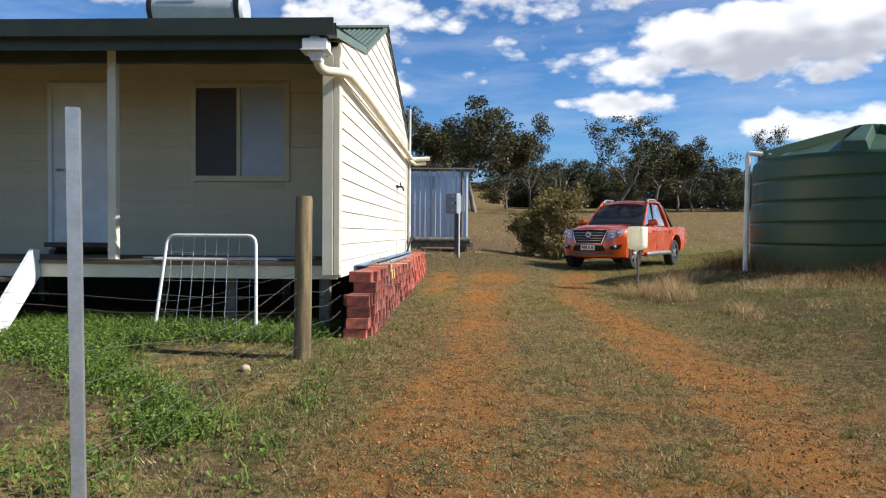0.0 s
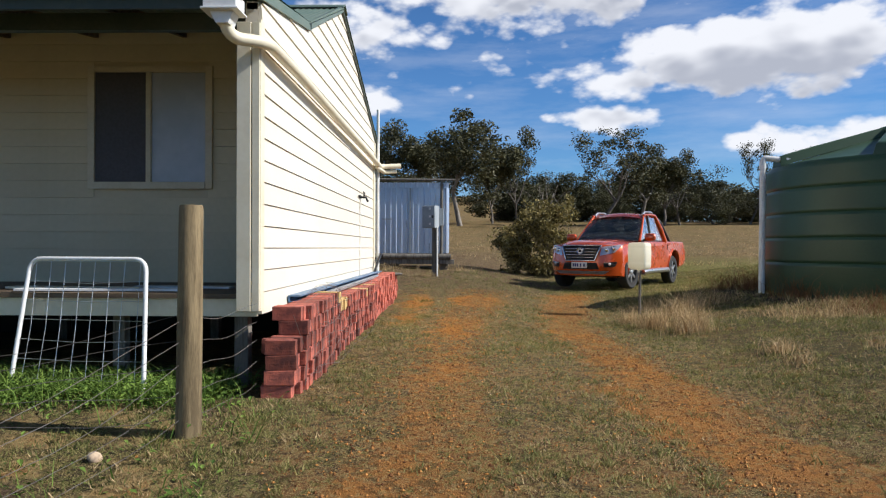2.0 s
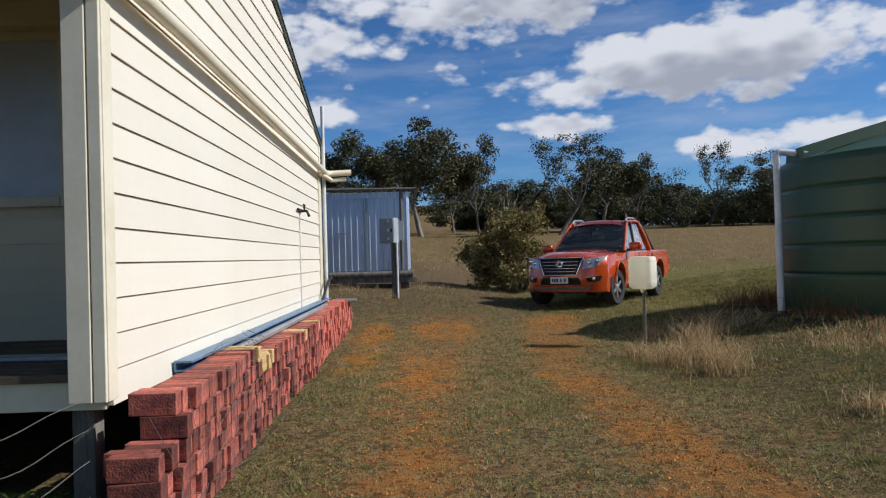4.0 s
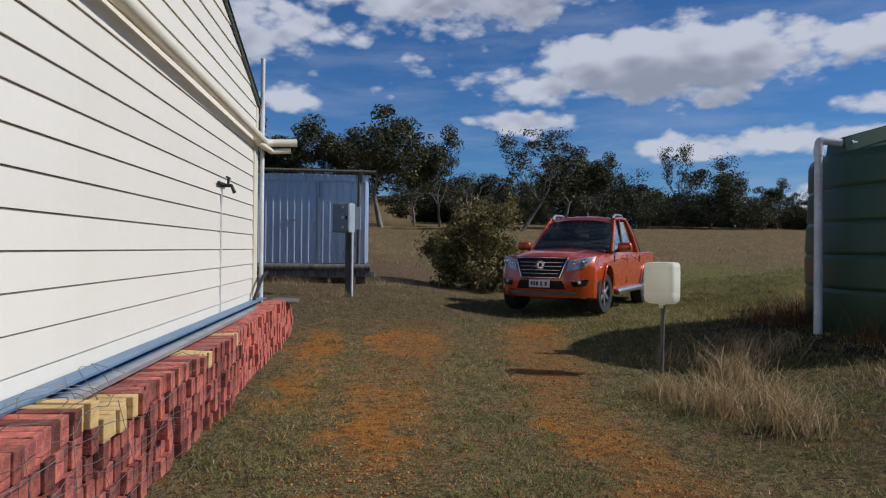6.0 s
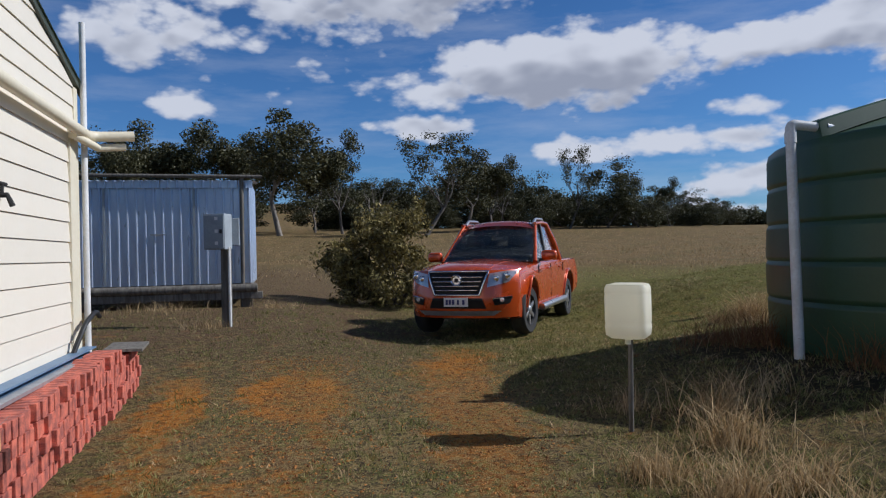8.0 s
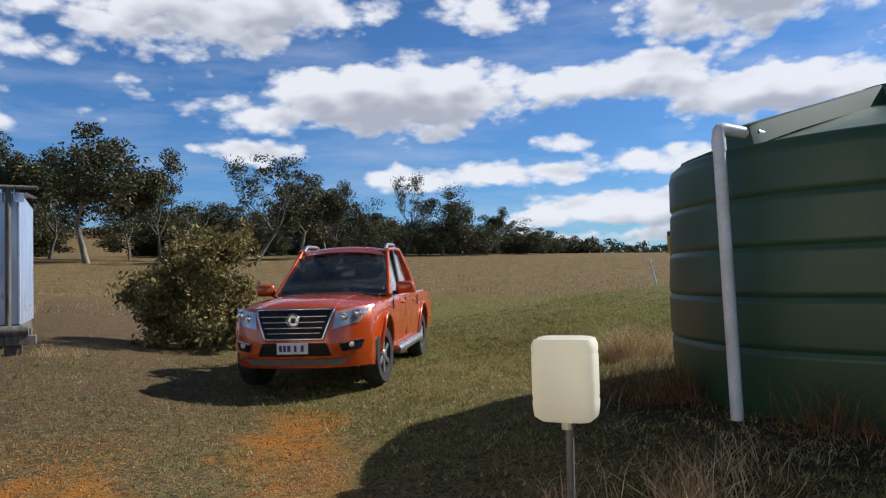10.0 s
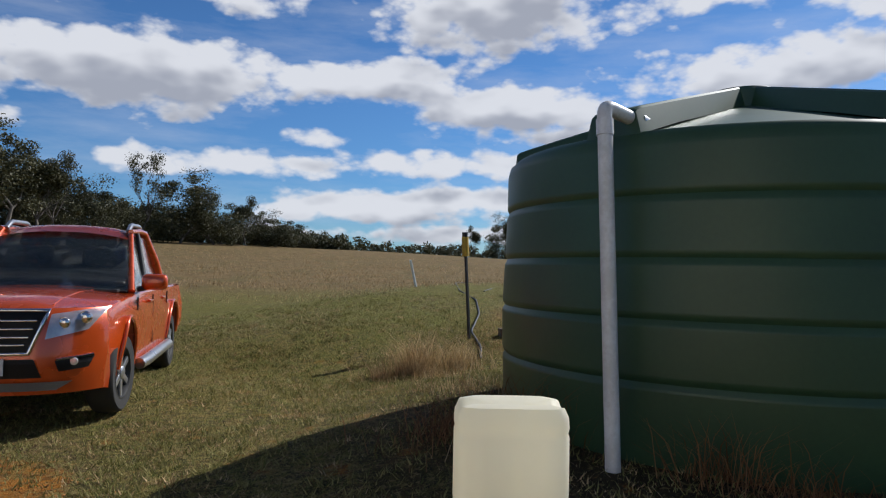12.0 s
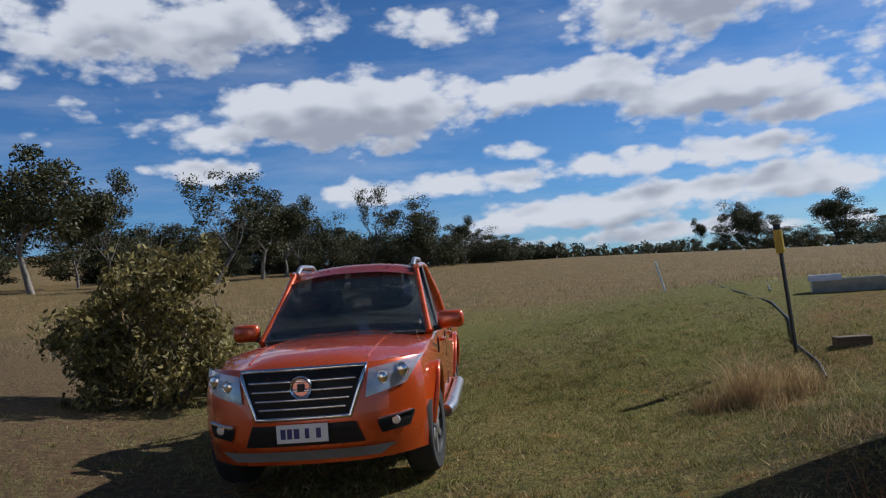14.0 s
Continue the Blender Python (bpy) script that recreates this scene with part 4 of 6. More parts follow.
inlet = thing("tank_inlet_pipe", pose(0, 0, 0), "white plastic riser pipe beside the water tank", "pipe")
bm = bmesh.new()
tube(bm, [(6.085, 13.12, 0.20), (6.155, 13.25, 2.50)], 0.047, 16)
tube(bm, rounded([(6.155, 13.25, 2.46), (6.158, 13.255, 2.585), (6.62, 13.20, 2.53)], 0.06, 6), 0.047, 16)
part("pipe", bm, PVC, inlet, soft=50)
bm = bmesh.new()
tube(bm, [(6.152, 13.245, 2.40), (6.156, 13.252, 2.50)], 0.054, 16)
part("elbow_socket", bm, PVC, inlet, soft=50)
bm = bmesh.new()
tube(bm, [(6.50, 13.214, 2.543), (6.56, 13.207, 2.535)], 0.066, 16)
part("flange", bm, GALV, inlet, soft=50)

# ---- jerry can on a stake ----
cx, cy = 3.89, 12.23
marker = thing("jerry_can_on_stake", pose(cx, cy, gz(cx, cy) - 0.02, 0, 0, -46), "milky plastic jerry can upside down on a steel stake", "jerry can")
part("stake", tube(bmesh.new(), [(0, 0, -0.2), (0.012, 0, 0.69)], 0.02, 10), GREY_TIMBER, marker)
bm = bmesh.new()
n = 40


def can_ring(w, d, z, p=5.0):
    return [bm.verts.new((math.copysign(abs(math.cos(t)) ** (2 / p), math.cos(t)) * w * 0.92, math.copysign(abs(math.sin(t)) ** (2 / p), math.sin(t)) * d * 0.92, z)) for t in (2 * math.pi * j / n for j in range(n))]


rings = [can_ring(0.03, 0.03, 0.66, 2), can_ring(0.03, 0.03, 0.695, 2), can_ring(0.05, 0.05, 0.70, 2), can_ring(0.13, 0.085, 0.705, 4), can_ring(0.163, 0.111, 0.73), can_ring(0.170, 0.118, 0.78), can_ring(0.170, 0.118, 0.80), can_ring(0.166, 0.114, 0.815), can_ring(0.170, 0.118, 0.83), can_ring(0.170, 0.118, 1.02), can_ring(0.166, 0.114, 1.03), can_ring(0.170, 0.118, 1.045), can_ring(0.168, 0.116, 1.075), can_ring(0.156, 0.104, 1.10), can_ring(0.125, 0.075, 1.108), can_ring(0.05, 0.03, 1.104)]
for r0, r1 in zip(rings, rings[1:]):
    for j in range(n):
        bm.faces.new((r0[j], r0[(j + 1) % n], r1[(j + 1) % n], r1[j]))
bm.faces.new(rings[0][::-1]), bm.faces.new(rings[-1])
for v in bm.verts:                              # hollow for the grip along the base
    if 0.72 < v.co.z < 1.09 and abs(v.co.y) > 0.08:
        v.co.y *= 1 - 0.13 * math.exp(-(v.co.x / 0.03) ** 2)
    if v.co.z > 1.06:
        v.co.z -= 0.03 * math.exp(-((v.co.y + 0.01) / 0.03) ** 2)
part("can", bm, CAN_PLASTIC, marker, soft=50)

# ---- shed ----
shed = thing("storage_shed", pose(-0.9, 22.35, 0, 0, 0, 0), "small blue-grey corrugated steel shed raised on timber logs", "shed")
SW, SD, SB, ST = 1.72, 2.3, 0.93, 2.98
g0 = gz(-0.9, 22.5)


def ribbed(bm, length, z0, z1, pitch=0.165, depth=0.036):
    """Trapezoid wall sheeting along x, facing -y."""
    xs, ys, x = [], [], 0.0
    while x < length:
        for dx, d in ((0.0, 0), (0.095, 0), (0.115, depth), (0.135, depth), (0.155, 0)):
            xs.append(min(x + dx, length)), ys.append(-d)
        x += pitch
    lo, hi = [bm.verts.new((a, b, z0)) for a, b in zip(xs, ys)], [bm.verts.new((a, b, z1)) for a, b in zip(xs, ys)]
    bl, bh = [bm.verts.new((a, 0.02, z0)) for a in xs], [bm.verts.new((a, 0.02, z1)) for a in xs]
    for j in range(len(xs) - 1):
        if xs[j + 1] - xs[j] < 1e-6:
            continue
        bm.faces.new((lo[j], lo[j + 1], hi[j + 1], hi[j]))
        bm.faces.new((bh[j], bh[j + 1], bl[j + 1], bl[j]))
    return bm


part("front_sheet", ribbed(bmesh.new(), 2 * SW, SB, ST), SHED_STEEL, shed, m=Matrix.Translation((-SW, 0, 0)))
part("side_sheet", ribbed(bmesh.new(), SD, SB, ST), SHED_STEEL, shed, m=Matrix.Translation((SW, 0, 0)) @ Matrix.Rotation(radians(90), 4, "Z"))
part("side_sheet", ribbed(bmesh.new(), SD, SB, ST), SHED_STEEL, shed, m=Matrix.Translation((-SW, SD, 0)) @ Matrix.Rotation(radians(-90), 4, "Z"))
part("back_sheet", boxed(-SW, SW, SD - 0.02, SD, SB, ST), SHED_STEEL, shed)
for x in (-SW + 0.02, SW - 0.16):
    part("corner_post", tube(bmesh.new(), [(x, -0.075, SB - 0.1), (x + 0.01, -0.075, ST + 0.08)], 0.04, 10), GREY_TIMBER, shed, soft=50)
part("roof_pole", tube(bmesh.new(), [(-SW - 0.2, -0.12, ST + 0.13), (SW + 0.25, -0.12, ST + 0.10)], 0.035, 10), GREY_TIMBER, shed, soft=50)
part("roof", corrugated(bmesh.new(), -SW - 0.08, SW + 0.10, -0.1, ST + 0.02, SD + 0.1, ST + 0.22, 0.15, 0.03), SHED_STEEL, shed, soft=60)
part("roof_flashing", ribbed(bmesh.new(), 2 * SW + 0.12, ST - 0.12, ST + 0.03), SHED_STEEL, shed, m=Matrix.Translation((-SW - 0.06, -0.045, 0)))
for x in (-1.05, 0.62):
    part("door_edge", boxed(x, x + 0.04, -0.048, -0.028, SB + 0.02, ST - 0.13), METER_GREY, shed)
part("door_bolt", boxed(-0.18, 0.10, -0.06, -0.035, 1.92, 1.95), GALV, shed)
part("floor_beam", tube(bmesh.new(), [(-SW - 0.3, -0.12, SB - 0.09), (SW + 0.12, -0.12, SB - 0.10)], 0.085, 12), GREY_TIMBER, shed, soft=50)
part("floor_beam", boxed(-SW - 0.3, SW + 0.22, -0.14, 0.02, SB - 0.32, SB - 0.18, 0.01), GREY_TIMBER, shed)
part("floor", boxed(-SW, SW, 0.0, SD, SB - 0.16, SB - 0.02), GREY_TIMBER, shed)
for x in (-SW + 0.1, 0.0, SW - 0.1):
    for y in (0.0, SD - 0.2):
        part("stump", boxed(x - 0.12, x + 0.12, y - 0.05, y + 0.18, g0 - 0.2, SB - 0.17, 0.02), GREY_TIMBER, shed)

# ---- meter box ----
mx, my = 0.60, 18.72
meter = thing("meter_box", pose(mx, my, gz(mx, my), 0, 0, 0), "grey electricity meter box on a weathered timber post", "meter box")
part("post", boxed(-0.075, 0.075, -0.06, 0.06, -0.2, 1.22, 0.01), GREY_TIMBER, meter)
body = part("box", boxed(-0.17, 0.17, -0.15, 0.10, 1.18, 1.72, 0.01), METER_GREY, meter, m=pose(-0.10, 0, 0, 0, 0, -22))
part("box_door", boxed(-0.16, 0.16, -0.168, -0.152, 1.20, 1.70, 0.006), METER_GREY, body)
part("latch", boxed(0.10, 0.14, -0.182, -0.168, 1.42, 1.48), BLACK, body)
for z in (1.25, 1.43, 1.62):
    part("warning_label", boxed(0.02, 0.07, -0.172, -0.167, z, z + 0.05), WHITE, body, "small white sticker")
part("side_box", boxed(0.075, 0.20, 0.03, 0.15, 1.24, 1.66, 0.008), METER_GREY, meter, "narrow grey side box")
part("conduit", tube(bmesh.new(), [(0.05, -0.075, -0.1), (0.05, -0.075, 1.22)], 0.022, 10), PVC, meter)

# ---- parked pickup ----
PAINT = mat("orange_metallic_paint", (0.60, 0.080, 0.008), (0.53, 0.066, 0.006), 0.27, metal=0.30, scale=2, fine=200, bump=0.0, coat=1.0)
CHROME = mat("chrome", (0.72, 0.72, 0.73), (0.62, 0.62, 0.64), 0.14, metal=1.0, scale=5, fine=40, bump=0.0)
ALLOY = mat("silver_alloy", (0.55, 0.55, 0.56), (0.45, 0.45, 0.46), 0.3, metal=0.85, scale=6, fine=50, bump=0.02)
CAR_GLASS = mat("tinted_car_glass", (0.50, 0.56, 0.54), (0.47, 0.53, 0.51), 0.08, scale=2, fine=9, bump=0.0, spec=0.3, trans=1.0)
LAMP_GLASS = mat("clear_headlamp", (0.80, 0.82, 0.86), (0.62, 0.66, 0.72), 0.10, metal=0.5, scale=9, fine=30, bump=0.05, coat=1.0)
PLATE = mat("number_plate", (0.75, 0.75, 0.73), (0.68, 0.68, 0.66), 0.4, scale=8, fine=50, bump=0.02)
PLATE_BLUE = mat("plate_characters", (0.03, 0.04, 0.16), None, 0.4, bump=0)

TRUCK_AT, TRUCK_TURN = (5.27, 19.49), 146.4
truck = thing("pickup_truck", pose(*TRUCK_AT, gz(*TRUCK_AT) + 0.0, 0, 0, TRUCK_TURN), "orange double-cab pickup truck parked on the grass", "pickup truck")
FA, RA, WR = 1.60, -1.45, 0.365                 # axles, wheel radius


def arch(yc, r, z, n=12):
    return [(yc + r * math.cos(t), z + r * math.sin(t)) for t in np.linspace(0, math.pi, n)]


# side outline of the body below the windows, nose first, then under it and back
outline = [(2.30, 1.035), (2.40, 1.00), (2.455, 0.93), (2.475, 0.80), (2.485, 0.66), (2.50, 0.56), (2.49, 0.44), (2.45, 0.31), (2.20, 0.27)]
outline += [(FA + 0.46, 0.34)] + arch(FA, 0.455, 0.42) + [(FA - 0.46, 0.34)]
outline += [(0.4, 0.36), (-0.5, 0.37), (RA + 0.46, 0.40)] + arch(RA, 0.455, 0.44) + [(RA - 0.46, 0.42)]
outline += [(-2.42, 0.50), (-2.50, 0.60), (-2.52, 0.80), (-2.52, 1.06), (-2.47, 1.10)]
outline += [(-1.8, 1.10), (-1.02, 1.095), (-0.6, 1.09), (0.2, 1.085), (0.75, 1.085), (1.02, 1.12), (1.25, 1.125), (1.6, 1.115), (1.95, 1.09), (2.15, 1.07)]


def body_shape(x, y, z):
    """Rounds the body: plan curve of the nose, tumblehome, hips over the wheels."""
    u = abs(x) / 0.90
    yy = y
    if y > 1.2:
        yy = y - (0.29 * u ** 4 + 0.07 * u ** 2) * ss(y, 1.4, 2.4)
    if y < -2.3:
        yy = y + 0.05 * u ** 4
    half = 0.90
    half -= 0.05 * float(ss(z, 0.80, 1.10)) + 0.03 * float(ss(0.62 - z, 0.0, 0.28))
    half += 0.022 * (math.exp(-((y - FA) / 0.5) ** 2) + math.exp(-((y - RA) / 0.5) ** 2)) * float(ss(z, 0.5, 0.75)) * (1 - float(ss(z, 0.9, 1.05)))
    half -= 0.05 * float(ss(y, 1.9, 2.4))
    zz = z
    if y > 1.0 and z > 1.0:
        zz = z - 0.075 * u ** 3 + 0.016 * (1 - ss(abs(u - 0.0), 0.30, 0.62)) * ss(y, 1.0, 1.3)
    return (x / 0.90 * half, float(yy), float(zz))


bm = bmesh.new()
cols = np.concatenate([[-0.90, -0.885, -0.86], np.linspace(-0.80, 0.80, 13), [0.86, 0.885, 0.90]])
grid = []
for x in cols:
    edge = 1 if abs(x) > 0.895 else 0
    ring = []
    for y, z in outline:
        if edge and z > 1.0:
            z -= 0.02
        ring.append(bm.verts.new(body_shape(x, y, z)))
    grid.append(ring)
n = len(outline)
for r0, r1 in zip(grid, grid[1:]):
    for j in range(n):
        bm.faces.new((r0[j], r0[(j + 1) % n], r1[(j + 1) % n], r1[j]))
bm.faces.new(grid[0][::-1]), bm.faces.new(grid[-1])
body = part("body", bm, PAINT, truck, "glossy orange metallic paint", soft=32)

# cabin: dark inside, painted pillars and roof, glass between
CB = [(1.00, 1.09), (0.22, 1.735), (-0.62, 1.755), (-0.98, 1.09)]      # windscreen foot, roof front, roof rear, cab rear
HB, HT = 0.81, 0.655


def cab(x_sign, k, inset=0.0):
    y, z = CB[k]
    half = HT if k in (1, 2) else HB
    return Vector((x_sign * (half - inset), y, z))


part("cabin_floor", boxed(-0.76, 0.76, -0.95, 0.95, 1.088, 1.10), DARK, truck)
part("dashboard", boxed(-0.74, 0.74, 0.42, 0.86, 1.09, 1.20, 0.04), BLACK, truck, soft=50)
bm = bmesh.new()
tube(bm, [(0.36 + 0.17 * math.cos(t), 0.36 - 0.05 * math.sin(t), 1.21 + 0.16 * math.sin(t)) for t in np.linspace(0, 2 * math.pi, 25)], 0.015, 6)
part("steering_wheel", bm, BLACK, truck, soft=60)
SEAT = mat("charcoal_seat_cloth", (0.045, 0.043, 0.042), (0.03, 0.03, 0.03), 0.9, scale=9, fine=120, bump=0.2)
for x, y in ((-0.36, -0.02), (0.36, -0.02), (-0.40, -0.72), (0.0, -0.72), (0.40, -0.72)):
    wide = 0.22 if y > -0.5 else 0.17
    seat = part("seat_back", boxed(x - wide, x + wide, y - 0.07, y + 0.06, 1.10, 1.36 if y > -0.5 else 1.28, 0.04), SEAT, truck, soft=50)
    part("headrest", boxed(x - 0.12, x + 0.12, y - 0.05, y + 0.04, 1.40 if y > -0.5 else 1.31, 1.56 if y > -0.5 else 1.45, 0.03), SEAT, seat, soft=50)
part("rear_mirror", boxed(-0.11, 0.11, 0.27, 0.30, 1.58, 1.64, 0.012), BLACK, truck)
part("roof_lining", boxed(-0.58, 0.58, -0.60, 0.16, 1.685, 1.70), SEAT, truck)
part("cab_back", boxed(-0.76, 0.76, -0.98, -0.93, 1.09, 1.20), PAINT, truck)
for s in (-1, 1):
    part("rear_pillar", tube(bmesh.new(), [(s * 0.70, -0.93, 1.12), (s * 0.60, -0.70, 1.70)], [0.09, 0.06], 8), PAINT, truck, soft=60)
bm = bmesh.new()
rows = []
for x in np.linspace(-1, 1, 11):
    rows.append([bm.verts.new((x * w, y, z - 0.05 * abs(x) ** 3 + 0.03 * (1 - x * x))) for y, z, w in ((0.30, 1.685, 0.675), (0.20, 1.735, 0.665), (0.0, 1.775, 0.66), (-0.35, 1.785, 0.66), (-0.60, 1.765, 0.66), (-0.70, 1.71, 0.67))])
for r0, r1 in zip(rows, rows[1:]):
    for j in range(5):
        bm.faces.new((r0[j], r0[j + 1], r1[j + 1], r1[j]))
bmesh.ops.solidify(bm, geom=bm.faces[:], thickness=0.03)
part("roof", bm, PAINT, truck, soft=40)


def strip(bm, a, b, w, d):
    """A square bar between two points."""
    tube(bm, [a, b], [w, d], 6)


for s in (-1, 1):
    bm = bmesh.new()
    tube(bm, [cab(s, 0) + Vector((-s * 0.01, -0.12, 0)), (cab(s, 0) + cab(s, 1)) / 2 + Vector((-s * 0.01, -0.10, 0.0)), cab(s, 1) + Vector((-s * 0.01, -0.05, 0))], [0.036, 0.028, 0.030], 8)
    part("front_pillar", bm, PAINT, truck, soft=60)
    bm = bmesh.new()
    tube(bm, [cab(s, 1), Vector((s * 0.675, -0.2, 1.76)), cab(s, 2), (cab(s, 2) + cab(s, 3)) / 2 + Vector((s * 0.015, -0.03, 0)), cab(s, 3)], [0.03, 0.03, 0.04, 0.06, 0.07], 8)
    part("roof_side", bm, PAINT, truck, soft=60)
    bm = bmesh.new()
    tube(bm, [(s * 0.81, 0.12, 1.08), (s * 0.680, -0.02, 1.73)], [0.035, 0.025], 6)
    part("door_pillar", bm, BLACK, truck, soft=60)
    for (ya, yb, yc, yd) in ((0.80, 0.16, 0.03, 0.20), (0.08, -0.80, -0.60, -0.05)):
        bm = bmesh.new()
        zs = (1.12, 1.12, 1.69, 1.69)
        hs = [0.815 - (z - 1.09) * 0.245 for z in zs]
        v = [bm.verts.new((s * h, y, z)) for h, y, z in zip(hs, (ya, yb, yc, yd), zs)]
        bm.faces.new(v)
        bmesh.ops.solidify(bm, geom=bm.faces[:], thickness=0.005)
        part("side_window", bm, CAR_GLASS, truck)
    # door shut lines, handles, mirror, step, rail
    for y in (1.02, 0.10, -0.98):
        part("door_gap", boxed(s * 0.885 - 0.012, s * 0.885 + 0.004, y - 0.004, y + 0.004, 0.50, 1.04), BLACK, body)
    for y in (0.24, -0.70):
        part("door_handle", boxed(s * 0.893 - 0.012, s * 0.893 + 0.025, y - 0.09, y + 0.09, 0.955, 0.985, 0.008), PAINT, body)
    bm = bmesh.new()
    box(bm, -0.13, 0.13, -0.07, 0.07, -0.085, 0.085, 0.05)
    mirror = part("side_mirror", bm, PAINT, truck, m=Matrix.Translation((s * 1.0, 0.72, 1.19)), soft=60)
    part("mirror_arm", tube(bmesh.new(), [(-s * 0.17, 0.02, -0.08), (-s * 0.04, 0, -0.05)], 0.03, 8), BLACK, mirror)
    bm = bmesh.new()
    tube(bm, [(s * 0.91, 0.95, 0.36), (s * 0.95, 0.80, 0.38), (s * 0.95, -0.75, 0.39), (s * 0.91, -0.90, 0.37)], 0.06, 10)
    part("side_step", bm, ALLOY, truck, "brushed silver side step", soft=60)
    bm = bmesh.new()
    tube(bm, rounded([(s * 0.615, 0.16, 1.74), (s * 0.615, 0.02, 1.82), (s * 0.615, -0.50, 1.83), (s * 0.615, -0.62, 1.76)], 0.06, 4), 0.026, 8)
    part("roof_rail", bm, ALLOY, truck, "silver roof rail", soft=60)
    bm = bmesh.new()
    tube(bm, rounded([(s * 0.56, -0.98, 1.72), (s * 0.66, -1.05, 1.62), (s * 0.74, -1.60, 1.10)], 0.12, 5), 0.035, 10)
    part("sports_bar", bm, BLACK, truck, "black tubular sports bar", soft=60)
tube_bm = bmesh.new()
tube(tube_bm, [(-0.56, -0.98, 1.72), (0.56, -0.98, 1.72)], 0.035, 10)
part("sports_bar", tube_bm, BLACK, truck, soft=60)

bm = bmesh.new()
rows = []
for t in np.linspace(0, 1, 5):
    rows.append([bm.verts.new((x * (0.775 + (0.62 - 0.775) * t), 1.015 - 0.79 * t - 0.10 * (x * x) * (1 - 0.4 * t), 1.105 + 0.625 * t + 0.02 * math.sin(math.pi * t))) for x in np.linspace(-1, 1, 11)])
for r0, r1 in zip(rows, rows[1:]):
    for j in range(10):
        bm.faces.new((r0[j], r0[j + 1], r1[j + 1], r1[j]))
bmesh.ops.solidify(bm, geom=bm.faces[:], thickness=0.005)
part("windscreen", bm, CAR_GLASS, truck, "tinted windscreen", soft=60)
part("wiper_cowl", boxed(-0.70, 0.70, 0.93, 1.05, 1.085, 1.118, 0.01), BLACK, truck)
part("rear_window", boxed(-0.60, 0.60, -0.004, 0.004, 0.0, 0.50), CAR_GLASS, truck, m=pose(0, -0.94, 1.19, -24, 0, 0))
for o in truck.children:
    if o.name.split(".")[0] in ("windscreen", "side_window", "rear_window"):
        o.visible_shadow = False
part("tub_liner", boxed(-0.74, 0.74, -2.40, -1.10, 1.085, 1.107), BLACK, truck)


def nose_y(x, z):
    """The face of the nose at a place across and a height."""
    zs = [0.31, 0.44, 0.56, 0.66, 0.80, 0.93, 1.00, 1.035]
    ys = [2.45, 2.49, 2.50, 2.485, 2.475, 2.455, 2.40, 2.30]
    return body_shape(x, float(np.interp(z, zs, ys)), z)[1]


def nose_patch(corners, proud, thick, nx=8, nz=4):
    """A plate that follows the nose between four corners (x, z)."""
    bm = bmesh.new()
    (ax, az), (bx, bz), (c2x, c2z), (dx, dz) = corners
    rows = []
    for j in range(nz + 1):
        t = j / nz
        row = []
        for i in range(nx + 1):
            s = i / nx
            x = (ax * (1 - s) + bx * s) * (1 - t) + (dx * (1 - s) + c2x * s) * t
            z = (az * (1 - s) + bz * s) * (1 - t) + (dz * (1 - s) + c2z * s) * t
            row.append(bm.verts.new((x * 0.95, nose_y(x, z) + proud, z)))
        rows.append(row)
    for r0, r1 in zip(rows, rows[1:]):
        for i in range(nx):
            bm.faces.new((r0[i], r0[i + 1], r1[i + 1], r1[i]))
    bmesh.ops.solidify(bm, geom=bm.faces[:], thickness=thick)
    return bm


grille = part("grille", nose_patch([(-0.36, 0.66), (0.36, 0.66), (0.47, 0.97), (-0.47, 0.97)], 0.012, 0.03), BLACK, truck, "black grille with chrome bars")
for z, w in ((0.715, 0.33), (0.775, 0.36), (0.84, 0.385), (0.905, 0.41)):
    bm = bmesh.new()
    tube(bm, [(x * 0.95, nose_y(x, z) + 0.022, z) for x in np.linspace(-w, w, 11)], 0.010, 8)
    part("grille_bar", bm, CHROME, grille, "chrome bar", soft=60)
bm = bmesh.new()
ring = [(-0.36, 0.645), (-0.49, 0.985), (0.49, 0.985), (0.36, 0.645)]
pts = []
for (xa, za), (xb, zb) in zip(ring, ring[1:] + ring[:1]):
    for t in np.linspace(0, 1, 9)[:-1]:
        x, z = xa + (xb - xa) * t, za + (zb - za) * t
        pts.append((x * 0.95, nose_y(x, z) + 0.016, z))
tube(bm, pts + pts[:2], 0.017, 8)
part("grille_surround", bm, CHROME, grille, "chrome surround", soft=60)
bm = lathe(bmesh.new(), [(0.060, -0.01), (0.066, 0.006), (0.078, 0.012), (0.085, 0.0), (0.078, -0.012)], 28, "y")
part("badge", bm, CHROME, grille, "round chrome badge", m=Matrix.Translation((0, nose_y(0, 0.85) + 0.03, 0.86)), soft=50)
part("badge_mark", boxed(-0.024, 0.024, 0.0, 0.012, -0.028, 0.028, 0.004), BLACK, grille, m=Matrix.Translation((0, nose_y(0, 0.85) + 0.028, 0.86)))
